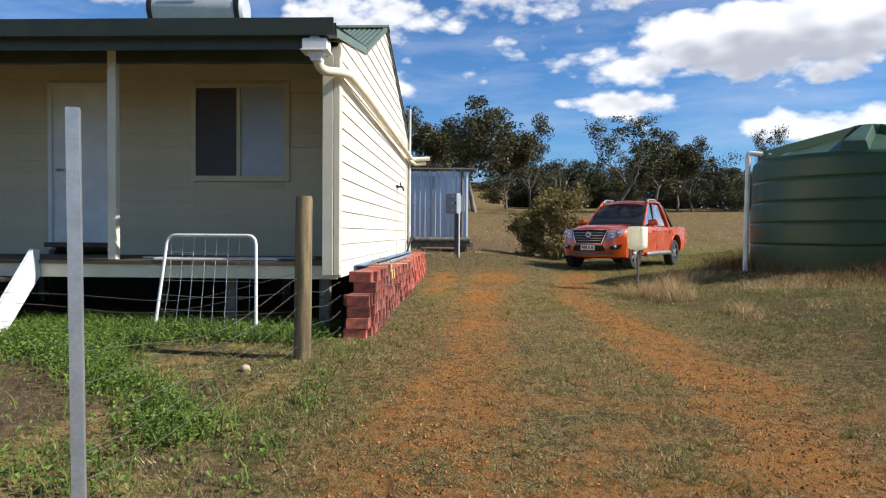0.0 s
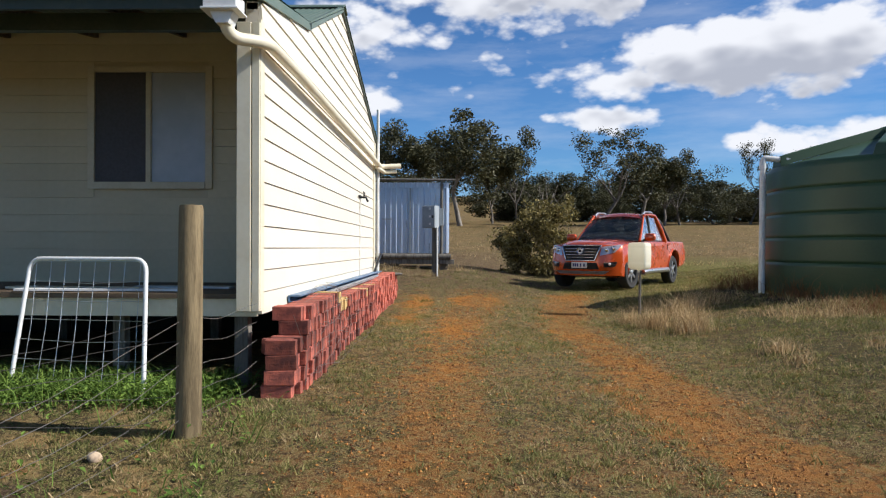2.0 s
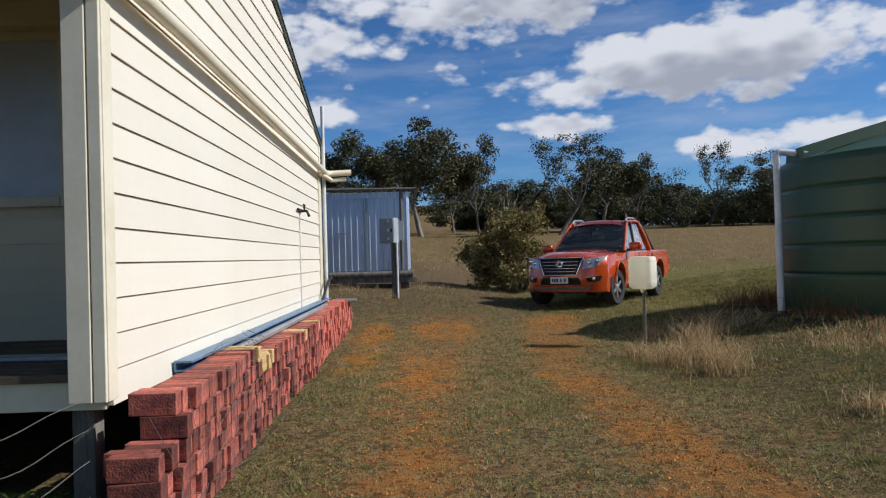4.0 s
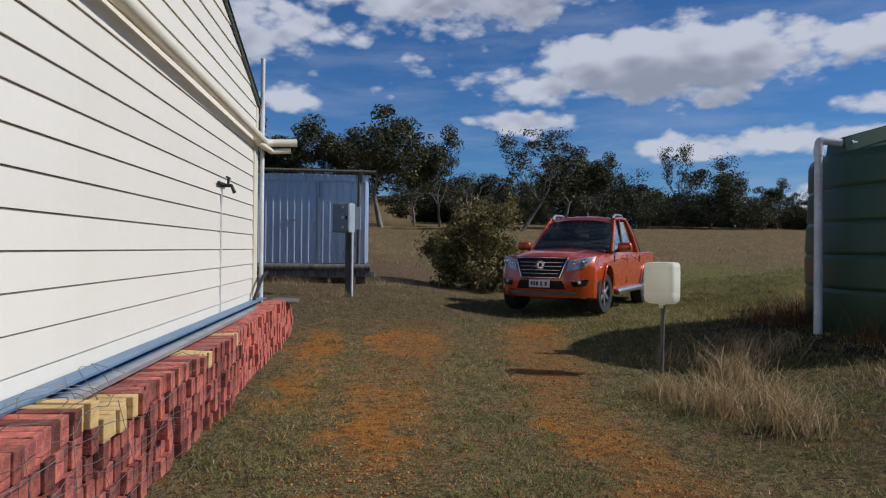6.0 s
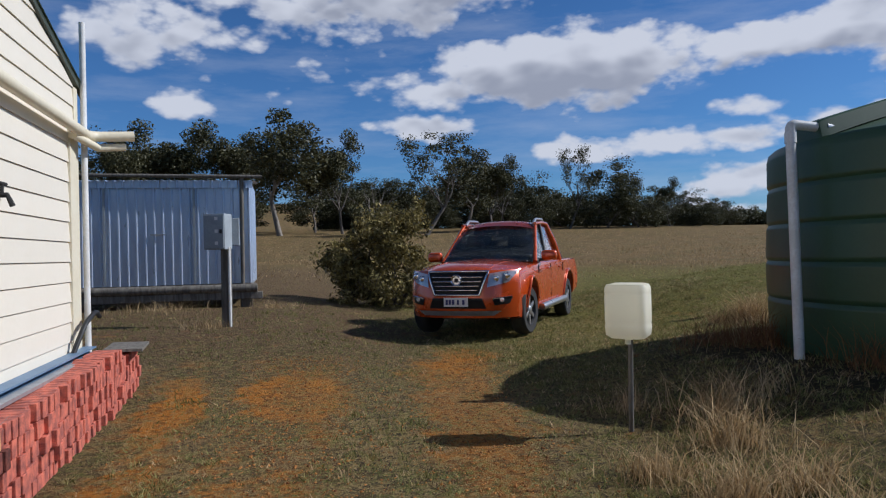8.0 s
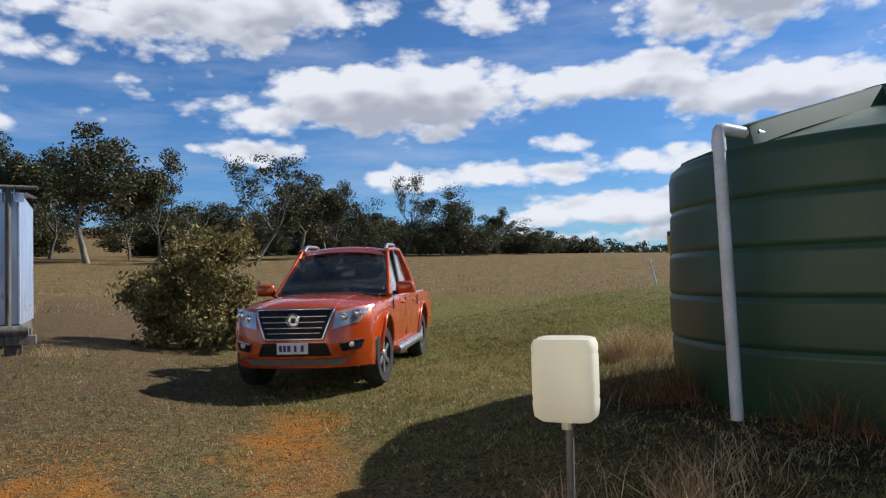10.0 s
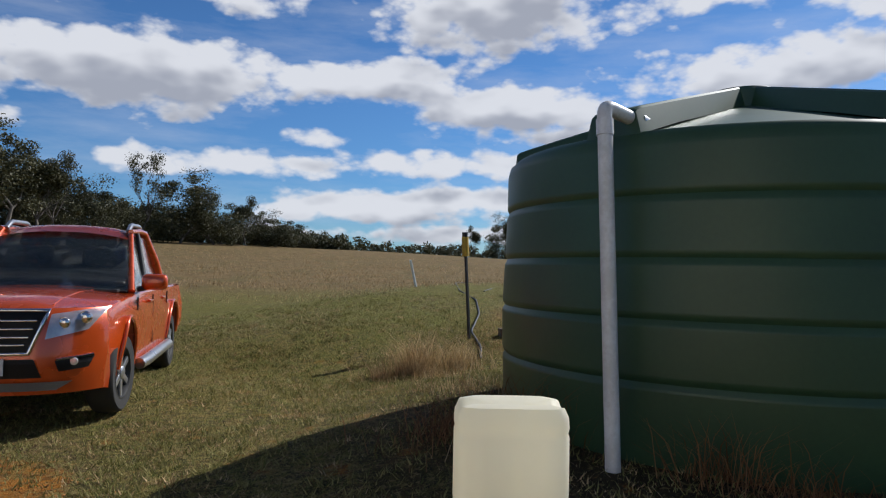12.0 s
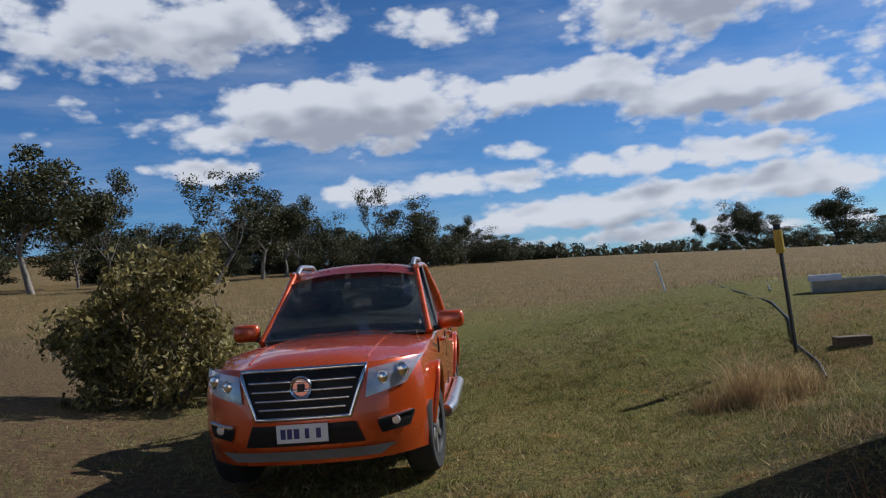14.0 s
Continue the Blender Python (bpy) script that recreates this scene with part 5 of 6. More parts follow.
for s in (-1, 1):
    lamp = part("headlamp", nose_patch([(s * 0.475, 0.755), (s * 0.77, 0.825), (s * 0.90, 1.01), (s * 0.505, 0.955)], 0.012, 0.02, 8, 4), LAMP_GLASS, truck, "clear wraparound headlamp", soft=40)
    for x, z, r in ((0.60, 0.885, 0.042), (0.74, 0.92, 0.048)):
        bm = lathe(bmesh.new(), [(0.0, 0.012), (r * 0.7, 0.01), (r, 0.0), (r * 1.12, 0.006), (r * 1.18, -0.01)], 20, "y")
        part("lamp_reflector", bm, CHROME, lamp, m=Matrix.Translation((s * x * 0.95, nose_y(s * x, z) + 0.018, z)), soft=40)
    fog = part("fog_lamp_recess", nose_patch([(s * 0.58, 0.495), (s * 0.78, 0.515), (s * 0.82, 0.605), (s * 0.55, 0.585)], 0.006, 0.02), BLACK, truck)
    bm = lathe(bmesh.new(), [(0.0, 0.01), (0.028, 0.008), (0.034, 0.0)], 16, "y")
    part("fog_lamp", bm, LAMP_GLASS, fog, m=Matrix.Translation((s * 0.65, nose_y(s * 0.68, 0.57) + 0.012, 0.572)), soft=40)
    bm = bmesh.new()
    tube(bm, [(x * 0.95, nose_y(x, z) + 0.014, z) for x, z in ((s * 0.56, 0.592), (s * 0.68, 0.602), (s * 0.81, 0.615))], 0.013, 6)
    part("fog_lamp_trim", bm, CHROME, fog)
part("lower_grille", nose_patch([(-0.46, 0.45), (0.46, 0.45), (0.40, 0.60), (-0.40, 0.60)], 0.004, 0.02), BLACK, truck)
part("skid_plate", nose_patch([(-0.56, 0.345), (0.56, 0.345), (0.68, 0.415), (-0.68, 0.415)], 0.02, 0.03), mat("silver_grey_plastic", (0.30, 0.30, 0.29), (0.26, 0.26, 0.25), 0.5, bump=0.05), truck, "silver-grey bumper skid plate")
plate = part("number_plate", boxed(-0.186, 0.186, 0, 0.008, -0.065, 0.065, 0.003), PLATE, truck, "white number plate", m=Matrix.Translation((0, nose_y(0, 0.54) + 0.03, 0.545)))
for x, w in ((-0.155, 0.035), (-0.108, 0.035), (-0.060, 0.04), (0.02, 0.03), (0.10, 0.035)):
    part("plate_bar", boxed(-x - w, -x, 0.008, 0.011, -0.035, 0.035), PLATE_BLUE, plate)
part("plate_bracket", boxed(-0.15, 0.15, -0.05, 0.0, -0.05, 0.05), BLACK, plate)
part("bonnet_crease", tube(bmesh.new(), [body_shape(-0.50, y, z + 0.002) for y, z in ((1.05, 1.12), (1.6, 1.115), (2.1, 1.075), (2.3, 1.035))], 0.008, 6), PAINT, body, soft=60)
part("bonnet_crease", tube(bmesh.new(), [body_shape(0.50, y, z + 0.002) for y, z in ((1.05, 1.12), (1.6, 1.115), (2.1, 1.075), (2.3, 1.035))], 0.008, 6), PAINT, body, soft=60)


def build_wheel():
    hub = thing("wheel_master", pose(0, 0, 0), "", "")
    tyre = lathe(bmesh.new(), [(0.235, -0.11), (0.33, -0.118), (WR - 0.012, -0.10), (WR, -0.07), (WR, 0.07), (WR - 0.012, 0.10), (0.33, 0.118), (0.235, 0.11), (0.225, 0.0), (0.235, -0.11)], 40, "x")
    rim = lathe(bmesh.new(), [(0.228, -0.105), (0.238, -0.112), (0.240, 0.112), (0.228, 0.112), (0.215, 0.09), (0.205, 0.02), (0.0, 0.01)], 36, "x")
    spoke = bmesh.new()
    for j in range(6):
        box(spoke, 0.075, 0.098, -0.032, 0.032, 0.03, 0.222, 0.008, Matrix.Rotation(2 * math.pi * j / 6, 4, "X"))
    lathe_cap = lathe(bmesh.new(), [(0.06, 0.06), (0.06, 0.105), (0.05, 0.112), (0.0, 0.114)], 20, "x")
    return hub, bm_mesh("tyre", tyre, 40), bm_mesh("rim", rim, 40), bm_mesh("spokes", spoke, 40), bm_mesh("hub_cap", lathe_cap, 40)


hub, me_tyre, me_rim, me_spokes, me_cap = build_wheel()
bpy.data.objects.remove(hub)
for me_w, ma in ((me_tyre, RUBBER), (me_rim, BLACK), (me_spokes, ALLOY), (me_cap, ALLOY)):
    me_w.materials.append(ma)
for s in (-1, 1):
    for y in (FA, RA):
        w = part("wheel", me_tyre, None, truck, "black tyre", m=Matrix.Translation((s * 0.775, y, WR)) @ Matrix.Rotation((0 if s > 0 else math.pi) - (radians(5) if y > 0 else 0), 4, "Z"))
        part("rim", me_rim, None, w)
        part("spokes", me_spokes, None, w, "silver alloy spokes")
        part("hub_cap", me_cap, None, w)
    for y in (FA, RA):
        bm = bmesh.new()
        rim_pts = [body_shape(s * 0.90, yy, zz) for yy, zz in arch(y, 0.46, 0.42 if y > 0 else 0.44, 16)]
        tube(bm, [(px + s * 0.004, py, pz) for px, py, pz in rim_pts], 0.022, 8)
        part("wheel_arch_lip", bm, PAINT, body, soft=60)
part("underbody", boxed(-0.70, 0.70, -2.3, 2.1, 0.30, 0.50), DARK, truck)

# ---- trees and bushes ----


def leaf_cloud(rng, centres, radii, count, size, flat=0.75):
    """Many small leaf clumps, each a bent pair of triangles, scattered about centres."""
    pick = rng.integers(0, len(centres), count)
    d = rng.normal(size=(count, 3))
    d /= np.linalg.norm(d, axis=1)[:, None]
    r = radii[pick] * rng.random(count) ** 0.45
    c = centres[pick] + d * r[:, None] * np.array([1, 1, flat])
    a = rng.normal(size=(count, 3))
    a /= np.linalg.norm(a, axis=1)[:, None]
    b = np.cross(a, rng.normal(size=(count, 3)))
    b /= np.linalg.norm(b, axis=1)[:, None]
    s = size * (0.5 + rng.random(count))[:, None]
    v = np.stack([c - a * s, c + b * s * 0.45, c + a * s, c - b * s * 0.45 + a * s * 0.2], 1).reshape(-1, 3)
    i = np.arange(count)[:, None] * 4
    return v, np.concatenate([i, i + 1, i + 2, i + 3], 1)


def limb(bm, rng, start, way, length, radius, depth, tips, spread=0.6, sides=6, up=0.12):
    pts, rs, p, d = [start.copy()], [radius], start.copy(), way.normalized()
    steps = 4
    for k in range(steps):
        d = (d + Vector(rng.normal(size=3)) * 0.16 + Vector((0, 0, up))).normalized()
        p = p + d * length / steps
        pts.append(p.copy())
        rs.append(radius * (1 - 0.55 * (k + 1) / steps))
    tube(bm, pts, rs, sides, cap=False)
    if depth == 0:
        tips.append(p.copy())
        return
    for j in range(int(rng.integers(2, 4))):
        t = 0.55 + 0.45 * j / 2 if j < 2 else 0.8
        q = pts[min(int(t * steps), steps)]
        w = (d + Vector(rng.normal(size=3)) * spread).normalized()
        limb(bm, rng, q.copy(), w, length * (0.55 + 0.25 * rng.random()), rs[-1] * 0.85, depth - 1, tips, spread, max(sides - 1, 4), up)
    tips.append(p.copy())


def gum_tree(seed, height, leaves, bark, material, label, trunk=0.35, clump=0.13, size=0.028, lean=0.05, spread=0.6, foot=0.35):
    """A tree whose crown is made of leaf clumps at the ends of its limbs."""
    rng = np.random.default_rng(seed)
    tree = thing("tree", pose(0, 0, 0), label, "tree", "trees behind the paddock")
    bm, tips = bmesh.new(), []
    base = Vector((0, 0, -0.02 * height))
    top = Vector((lean * height * rng.normal(), lean * height * rng.normal(), trunk * height))
    r = 0.015 * height
    tube(bm, [base, top * 0.5 + Vector((0.01 * height, 0, 0)), top], [r * 1.3, r, r * 0.8], 8, cap=False)
    for j in range(4):
        a = 2 * math.pi * (j + rng.random() * 0.6) / 4
        limb(bm, rng, top * (0.85 + 0.05 * j), Vector((math.cos(a) * spread, math.sin(a) * spread, 0.9)), height * (0.25 + 0.10 * rng.random()), r * 0.6, 2, tips, 0.55)
    part("trunk", bm, bark, tree, soft=60)
    if leaves:
        c = np.array([tuple(t) for t in tips])
        low = foot * height
        c[:, 2] = low + (c[:, 2] - c[:, 2].min()) / np.ptp(c[:, 2]) * (0.93 * height - low)
        radii = height * clump * (0.55 + 0.7 * rng.random(len(c)))
        v, f = leaf_cloud(rng, c, radii, leaves, size * height)
        me = mesh_from("crown", v, f)
        me.materials.append(material)
        part("crown", me, None, tree)
    return tree


TREE_KINDS = [
    gum_tree(11, 10.0, 11000, BARK, GUM_LEAF, "tall gum tree with dense olive crown behind the paddock", 0.22, 0.14, 0.0125, spread=0.75, foot=0.22),
    gum_tree(12, 10.0, 9500, PALE_BARK, GUM_LEAF, "tall gum tree with pale trunk and open crown", 0.30, 0.135, 0.0125, spread=0.7, foot=0.33),
    gum_tree(13, 10.0, 3600, BARK, GUM_LEAF, "thin half-dead gum tree with sparse leaves", 0.30, 0.09, 0.011, spread=0.85, foot=0.35),
    gum_tree(14, 10.0, 0, PALE_BARK, None, "bare dead tree with grey branches", 0.25, spread=0.5),
    gum_tree(15, 10.0, 12000, BARK, GUM_LEAF, "low bushy dark green tree at the paddock's edge", 0.10, 0.17, 0.0135, spread=1.1, foot=0.06),
]
for t in TREE_KINDS:
    t.matrix_basis = pose(400 + 20 * TREE_KINDS.index(t), -300, gz(400 + 20 * TREE_KINDS.index(t), -300))
YARD = (1.76, 8.97, 1.46)                       # azimuth and elevation are told from here


def plant(kind, az, dist, elev, width=1.0, seed=0):
    x, y = YARD[0] + dist * math.sin(radians(az)), YARD[1] + dist * math.cos(radians(az))
    z = gz(x, y)
    h = max(YARD[2] + dist * math.tan(radians(elev)) - z, 0.8) / 10.0
    m = Matrix.Translation((x, y, z)) @ Matrix.Rotation(seed * 2.399, 4, "Z") @ Matrix.Diagonal((h * width, h * width, h, 1))
    return copy_thing(TREE_KINDS[kind], m)


# kind, azimuth, distance, elevation of the top, width
TREES = [
    (0, -17, 120, 9.0, 1.1), (4, -14, 120, 9.3, 1.2), (0, -12, 115, 9.8, 1.0), (0, -10, 120, 10.4, 1.1), (0, -7.4, 118, 10.2, 1.2), (0, -4.9, 112, 10.8, 1.1),
    (1, -0.2, 100, 12.0, 1.3), (0, -2.6, 118, 10.0, 1.0), (0, 2.6, 112, 8.6, 0.9), (0, 4.8, 105, 10.2, 0.85), (3, 7.6, 80, 8.6, 1.0), (2, 11.6, 95, 10.2, 1.25), (1, 15.2, 105, 8.9, 1.2), (0, 17.0, 108, 8.4, 1.1), (0, 18.2, 110, 7.9, 0.9),
    (4, 20.8, 115, 6.4, 1.3), (2, 23.4, 115, 8.5, 0.7), (4, 26.4, 118, 7.2, 1.3), (4, 28.9, 120, 6.1, 1.2), (0, 31.2, 125, 5.5, 1.0), (4, 32.9, 130, 4.5, 1.4), (4, 34.7, 140, 3.7, 1.6),
    (4, 36.8, 150, 3.0, 1.8), (0, 49.2, 170, 3.7, 0.8), (4, 51.3, 170, 4.6, 1.1), (0, 52.4, 172, 4.4, 1.3), (4, 53.9, 172, 3.7, 1.5), (0, 58.4, 175, 4.8, 1.3), (4, 59.8, 175, 4.0, 1.5), (4, 56.2, 180, 2.4, 2.2), (4, 47.2, 185, 2.2, 2.2), (4, 62, 180, 2.6, 2.0),
    (2, 81.5, 60, 7.0, 0.9), (4, 84.0, 58, 5.6, 1.4), (4, 87.0, 60, 6.6, 1.3), (0, 91.0, 62, 8.0, 1.2), (4, 77, 80, 4.0, 1.5), (4, 85.5, 55, 5.2, 1.6), (4, 89.0, 54, 5.8, 1.7), (4, 92.5, 56, 6.2, 1.6),
]
for k, (kind, az, dist, elev, width) in enumerate(TREES):
    plant(kind, az, dist, elev, width, k)
rng = np.random.default_rng(5)
for k in range(46):                             # understorey that closes the wood
    az = -18 + 56 * (k + rng.random()) / 46
    top = np.interp(az, [-18, 0, 15, 22, 32, 38], [6.6, 6.4, 5.6, 5.2, 3.8, 2.6]) * (0.8 + 0.25 * rng.random())
    if -2.8 < az < 2.6:
        continue
    plant(4 if rng.random() < 0.75 else 0, az, 122 + 22 * rng.random(), top, 1.5 + 0.6 * rng.random(), k + 40)
for t in TREE_KINDS:
    for o in (*t.children_recursive, t):
        bpy.data.objects.remove(o)

# dense scrub between the trunks
rng = np.random.default_rng(31)
cent, rad = [], []
for az in np.arange(-19, 39, 0.28):
    if -2.8 < az < 2.6:
        continue
    d = 138 + 14 * rng.random()
    x, y = YARD[0] + d * math.sin(radians(az)), YARD[1] + d * math.cos(radians(az))
    top = np.interp(az, [-18, 0, 10, 15, 22, 32, 38], [7.6, 6.2, 5.6, 6.2, 5.0, 3.8, 2.5]) * (0.72 + 0.3 * rng.random())
    h = YARD[2] + d * math.tan(radians(float(top))) - gz(x, y)
    for q in range(4):
        cent.append((x + rng.normal(), y + rng.normal() * 2, gz(x, y) + h * (0.08 + 0.25 * q)))
        rad.append(1.2 + 0.13 * h)
v, f = leaf_cloud(rng, np.array(cent), np.array(rad), 90000, 0.29)
me = mesh_from("scrub", v, f)
me.materials.append(GUM_LEAF)
tagged(new("scrub", me), "dark dense scrub along the edge of the wood", "scrub", kind="stuff")

# far tree line on the horizon
rng = np.random.default_rng(9)
cent, rad = [], []
for az in np.arange(34, 100, 0.30):
    d = 420 + 60 * rng.random()
    x, y = YARD[0] + d * math.sin(radians(az)), YARD[1] + d * math.cos(radians(az))
    h = 5 + 5 * rng.random() * (0.6 + 0.4 * math.sin(az * 1.7))
    for q in range(3):
        cent.append((x + rng.normal() * 2, y + rng.normal() * 2, gz(x, y) + h * (0.25 + 0.3 * q)))
        rad.append(h * 0.42)
v, f = leaf_cloud(rng, np.array(cent), np.array(rad), 26000, 1.0)
me = mesh_from("far_wood", v, f)
me.materials.append(GUM_LEAF)
tagged(new("far_wood", me), "distant dark tree line along the paddock's horizon", "woods", kind="stuff")

# the round bush beside the truck
bx, by = 4.0, 24.3
bush = thing("bush", pose(bx, by, gz(bx, by)), "dense rounded olive-green bush with bare twigs on dry ground", "bush")
rng = np.random.default_rng(21)
bm, tips = bmesh.new(), []
for j in range(9):
    a = 2 * math.pi * j / 9 + rng.random()
    limb(bm, rng, Vector((0.15 * math.cos(a), 0.15 * math.sin(a), -0.05)), Vector((math.cos(a) * 0.8, math.sin(a) * 0.8, 0.8 + 0.5 * rng.random())), 0.95 + 0.35 * rng.random(), 0.035, 2, tips, 0.6, 5, 0.05)
part("stem", bm, BARK, bush, soft=60)
c = np.array([tuple(t) for t in tips])
c[:, :2] *= 1.28 / np.percentile(np.abs(c[:, :2]), 97)
c[:, 2] = 0.10 + (c[:, 2] - c[:, 2].min()) / np.ptp(c[:, 2]) * 2.35
skirt = np.stack([1.25 * np.cos(np.arange(26) * 0.9) * rng.random(26) ** 0.4, 1.25 * np.sin(np.arange(26) * 0.9) * rng.random(26) ** 0.4, 0.15 + 0.45 * rng.random(26)], -1)
c = np.concatenate([c, skirt])
v, f = leaf_cloud(rng, c, 0.20 + 0.28 * rng.random(len(c)) ** 2, 24000, 0.050, 0.95)
me = mesh_from("leaves", v, f)
me.materials.append(BUSH_LEAF)
part("leaves", me, None, bush)
stake = thing("timber_stake", pose(4.55, 24.0, gz(4.55, 24.0)), "short brown timber stake beside the bush", "stake")
part("stake_body", boxed(-0.06, 0.06, -0.06, 0.06, -0.2, 1.25, 0.01), POST_WOOD, stake)

# ---- grass ----


def blades(rng, xy, height, width, lean, material, name, label, z_off=-0.01, segs=1):
    """Grass blades as slim triangles, each with its own lean."""
    n = len(xy)
    z = ground_z(xy[:, 0], xy[:, 1]) + z_off
    h = height * (0.5 + rng.random(n)) if segs == 1 else height * (0.3 + 1.2 * rng.random(n) ** 1.7)
    a = rng.random(n) * 2 * math.pi
    w = width * (0.6 + 0.8 * rng.random(n))
    dx, dy = np.cos(a) * w, np.sin(a) * w
    b = rng.random(n) * 2 * math.pi
    l = lean * h * (0.3 + rng.random(n))
    p0 = np.stack([xy[:, 0] - dx, xy[:, 1] - dy, z], -1)
    p1 = np.stack([xy[:, 0] + dx, xy[:, 1] + dy, z], -1)
    if segs == 1:
        p2 = np.stack([xy[:, 0] + np.cos(b) * l, xy[:, 1] + np.sin(b) * l, z + h], -1)
        v = np.stack([p0, p1, p2], 1).reshape(-1, 3)
        f = np.arange(3 * n).reshape(-1, 3)
    else:
        mx, my = xy[:, 0] + np.cos(b) * l * 0.3, xy[:, 1] + np.sin(b) * l * 0.3
        p2 = np.stack([mx + dx * 0.8, my + dy * 0.8, z + h * 0.6], -1)
        p3 = np.stack([mx - dx * 0.8, my - dy * 0.8, z + h * 0.6], -1)
        p4 = np.stack([xy[:, 0] + np.cos(b) * l, xy[:, 1] + np.sin(b) * l, z + h], -1)
        v = np.stack([p0, p1, p2, p3, p4], 1).reshape(-1, 3)
        i = np.arange(n)[:, None] * 5
        f = [tuple(q) for q in np.concatenate([i, i + 1, i + 2, i + 3], 1).tolist()] + [tuple(q) for q in np.concatenate([i + 3, i + 2, i + 4], 1).tolist()]
    me = mesh_from(name, v, f)
    me.materials.append(material)
    return tagged(new(name, me), label, "grass", kind="stuff")


def patchy(rng, n, x0, x1, y0, y1, keep):
    xy = np.stack([x0 + (x1 - x0) * rng.random(n), y0 + (y1 - y0) * rng.random(n)], -1)
    return xy[rng.random(n) < keep(xy[:, 0], xy[:, 1])]


def off_track(x, y):
    """Little grass on the wheel tracks and none under the house."""
    left = np.abs(x - np.interp(y, *zip(*LEFT_TRACK)))
    right = np.abs(x - np.interp(y, *zip(*RIGHT_TRACK)))
    k = np.clip(np.minimum(ss(left, 0.15, 0.7), ss(right, 0.12, 0.6)) + ss(y, 15, 17), 0.05, 1)
    clumps = 0.55 + 0.45 * np.sin(2.1 * x + 1.3 * np.sin(1.7 * y)) * np.sin(1.9 * y + 1.1 * np.sin(2.3 * x))
    edge = (1 - ss(y, 17, 27)) * (1 - ss(x, 9, 15)) * ss(x, -4.5, -2.5)
    return k * clumps * edge * ~((x < 0.05) & (y > 6.6) & (y < 15.4))


rng = np.random.default_rng(3)
blades(rng, patchy(rng, 190000, -2.5, 8.5, 2.0, 12.0, off_track), 0.034, 0.0034, 0.9, LAWN, "short_grass", "short patchy grey-green grass on the yard")
xy = patchy(rng, 200000, -4.5, 15.0, 11.0, 27.0, off_track)
xy = xy[rng.random(len(xy)) < 0.35 + 0.65 * ss(xy[:, 0], 1.5, 4.5)]
lush = rng.random(len(xy)) < ss(xy[:, 0], 2.2, 4.8)
blades(rng, xy[~lush], 0.045, 0.0050, 0.9, LAWN, "short_grass", "short patchy grey-green grass round the shed")
blades(rng, xy[lush], 0.050, 0.0052, 0.9, GREEN_LAWN, "short_grass", "short yellow-green grass round the truck")
blades(rng, patchy(rng, 90000, -2.5, 9.0, 2.0, 20.0, lambda x, y: off_track(x, y) * (1 - 0.75 * ss(x, 3.2, 4.4) * (1 - ss(y, 11, 13)))), 0.022, 0.0038, 1.8, DRY_GRASS, "dead_grass", "dry straw lying in the short grass")


def tuft(x, y, radius, n, height, seed, material=DRY_GRASS, name="grass_tuft", label="tall dry straw-coloured grass tuft"):
    r = np.random.default_rng(seed)
    n = int(n * 1.4)
    xy = np.array([x, y]) + r.normal(size=(n, 2)) * radius * (0.4 + 0.9 * r.random((n, 1)))
    return blades(r, xy, height, 0.0030, 0.95, material, name, label, segs=2)


for k, (x, y, r, n, h) in enumerate([(3.55, 11.3, 0.12, 260, 0.20), (3.75, 10.75, 0.14, 420, 0.22), (3.98, 10.15, 0.13, 420, 0.22), (4.3, 11.6, 0.16, 330, 0.24), (4.62, 12.2, 0.14, 300, 0.28), (4.15, 10.75, 0.12, 240, 0.20), (4.15, 12.75, 0.12, 120, 0.19), (5.2, 12.4, 0.2, 120, 0.20),
                                     (4.2, 8.3, 0.10, 200, 0.13), (4.15, 7.75, 0.08, 90, 0.10), (4.95, 8.0, 0.10, 80, 0.10), (6.3, 9.6, 0.2, 120, 0.14),
                                     (8.75, 17.4, 0.16, 620, 0.42), (9.3, 17.2, 0.2, 420, 0.30), (8.3, 17.6, 0.15, 200, 0.2), (8.5, 16.8, 0.3, 217, 0.15), (7.6, 15.6, 0.35, 186, 0.14), (6.4, 14.2, 0.3, 155, 0.19), (0.35, 18.6, 0.2, 155, 0.14), (-0.9, 21.8, 0.5, 310, 0.17), (1.3, 21.9, 0.3, 124, 0.17)]):
    tuft(x, y, r, n, h, 100 + k, STRAW_TUFT)
for k, (x, y, r, n, h) in enumerate([(6.4, 12.2, 0.25, 160, 0.18), (6.9, 11.3, 0.35, 220, 0.20), (7.6, 10.7, 0.35, 350, 0.30), (6.4, 10.4, 0.3, 420, 0.20), (7.2, 10.1, 0.3, 520, 0.28), (7.9, 9.8, 0.35, 620, 0.35), (6.3, 8.6, 0.25, 160, 0.13), (8.6, 10.3, 0.45, 1100, 0.68), (9.6, 10.3, 0.5, 900, 0.50), (10.6, 10.7, 0.55, 800, 0.55), (11.4, 11.6, 0.6, 700, 0.60), (9.2, 9.3, 0.6, 800, 0.45)]):
    tuft(x, y, r, n, h, 140 + k, RUST_GRASS, "tall_grass", "tall rusty dry grass beside the water tank")


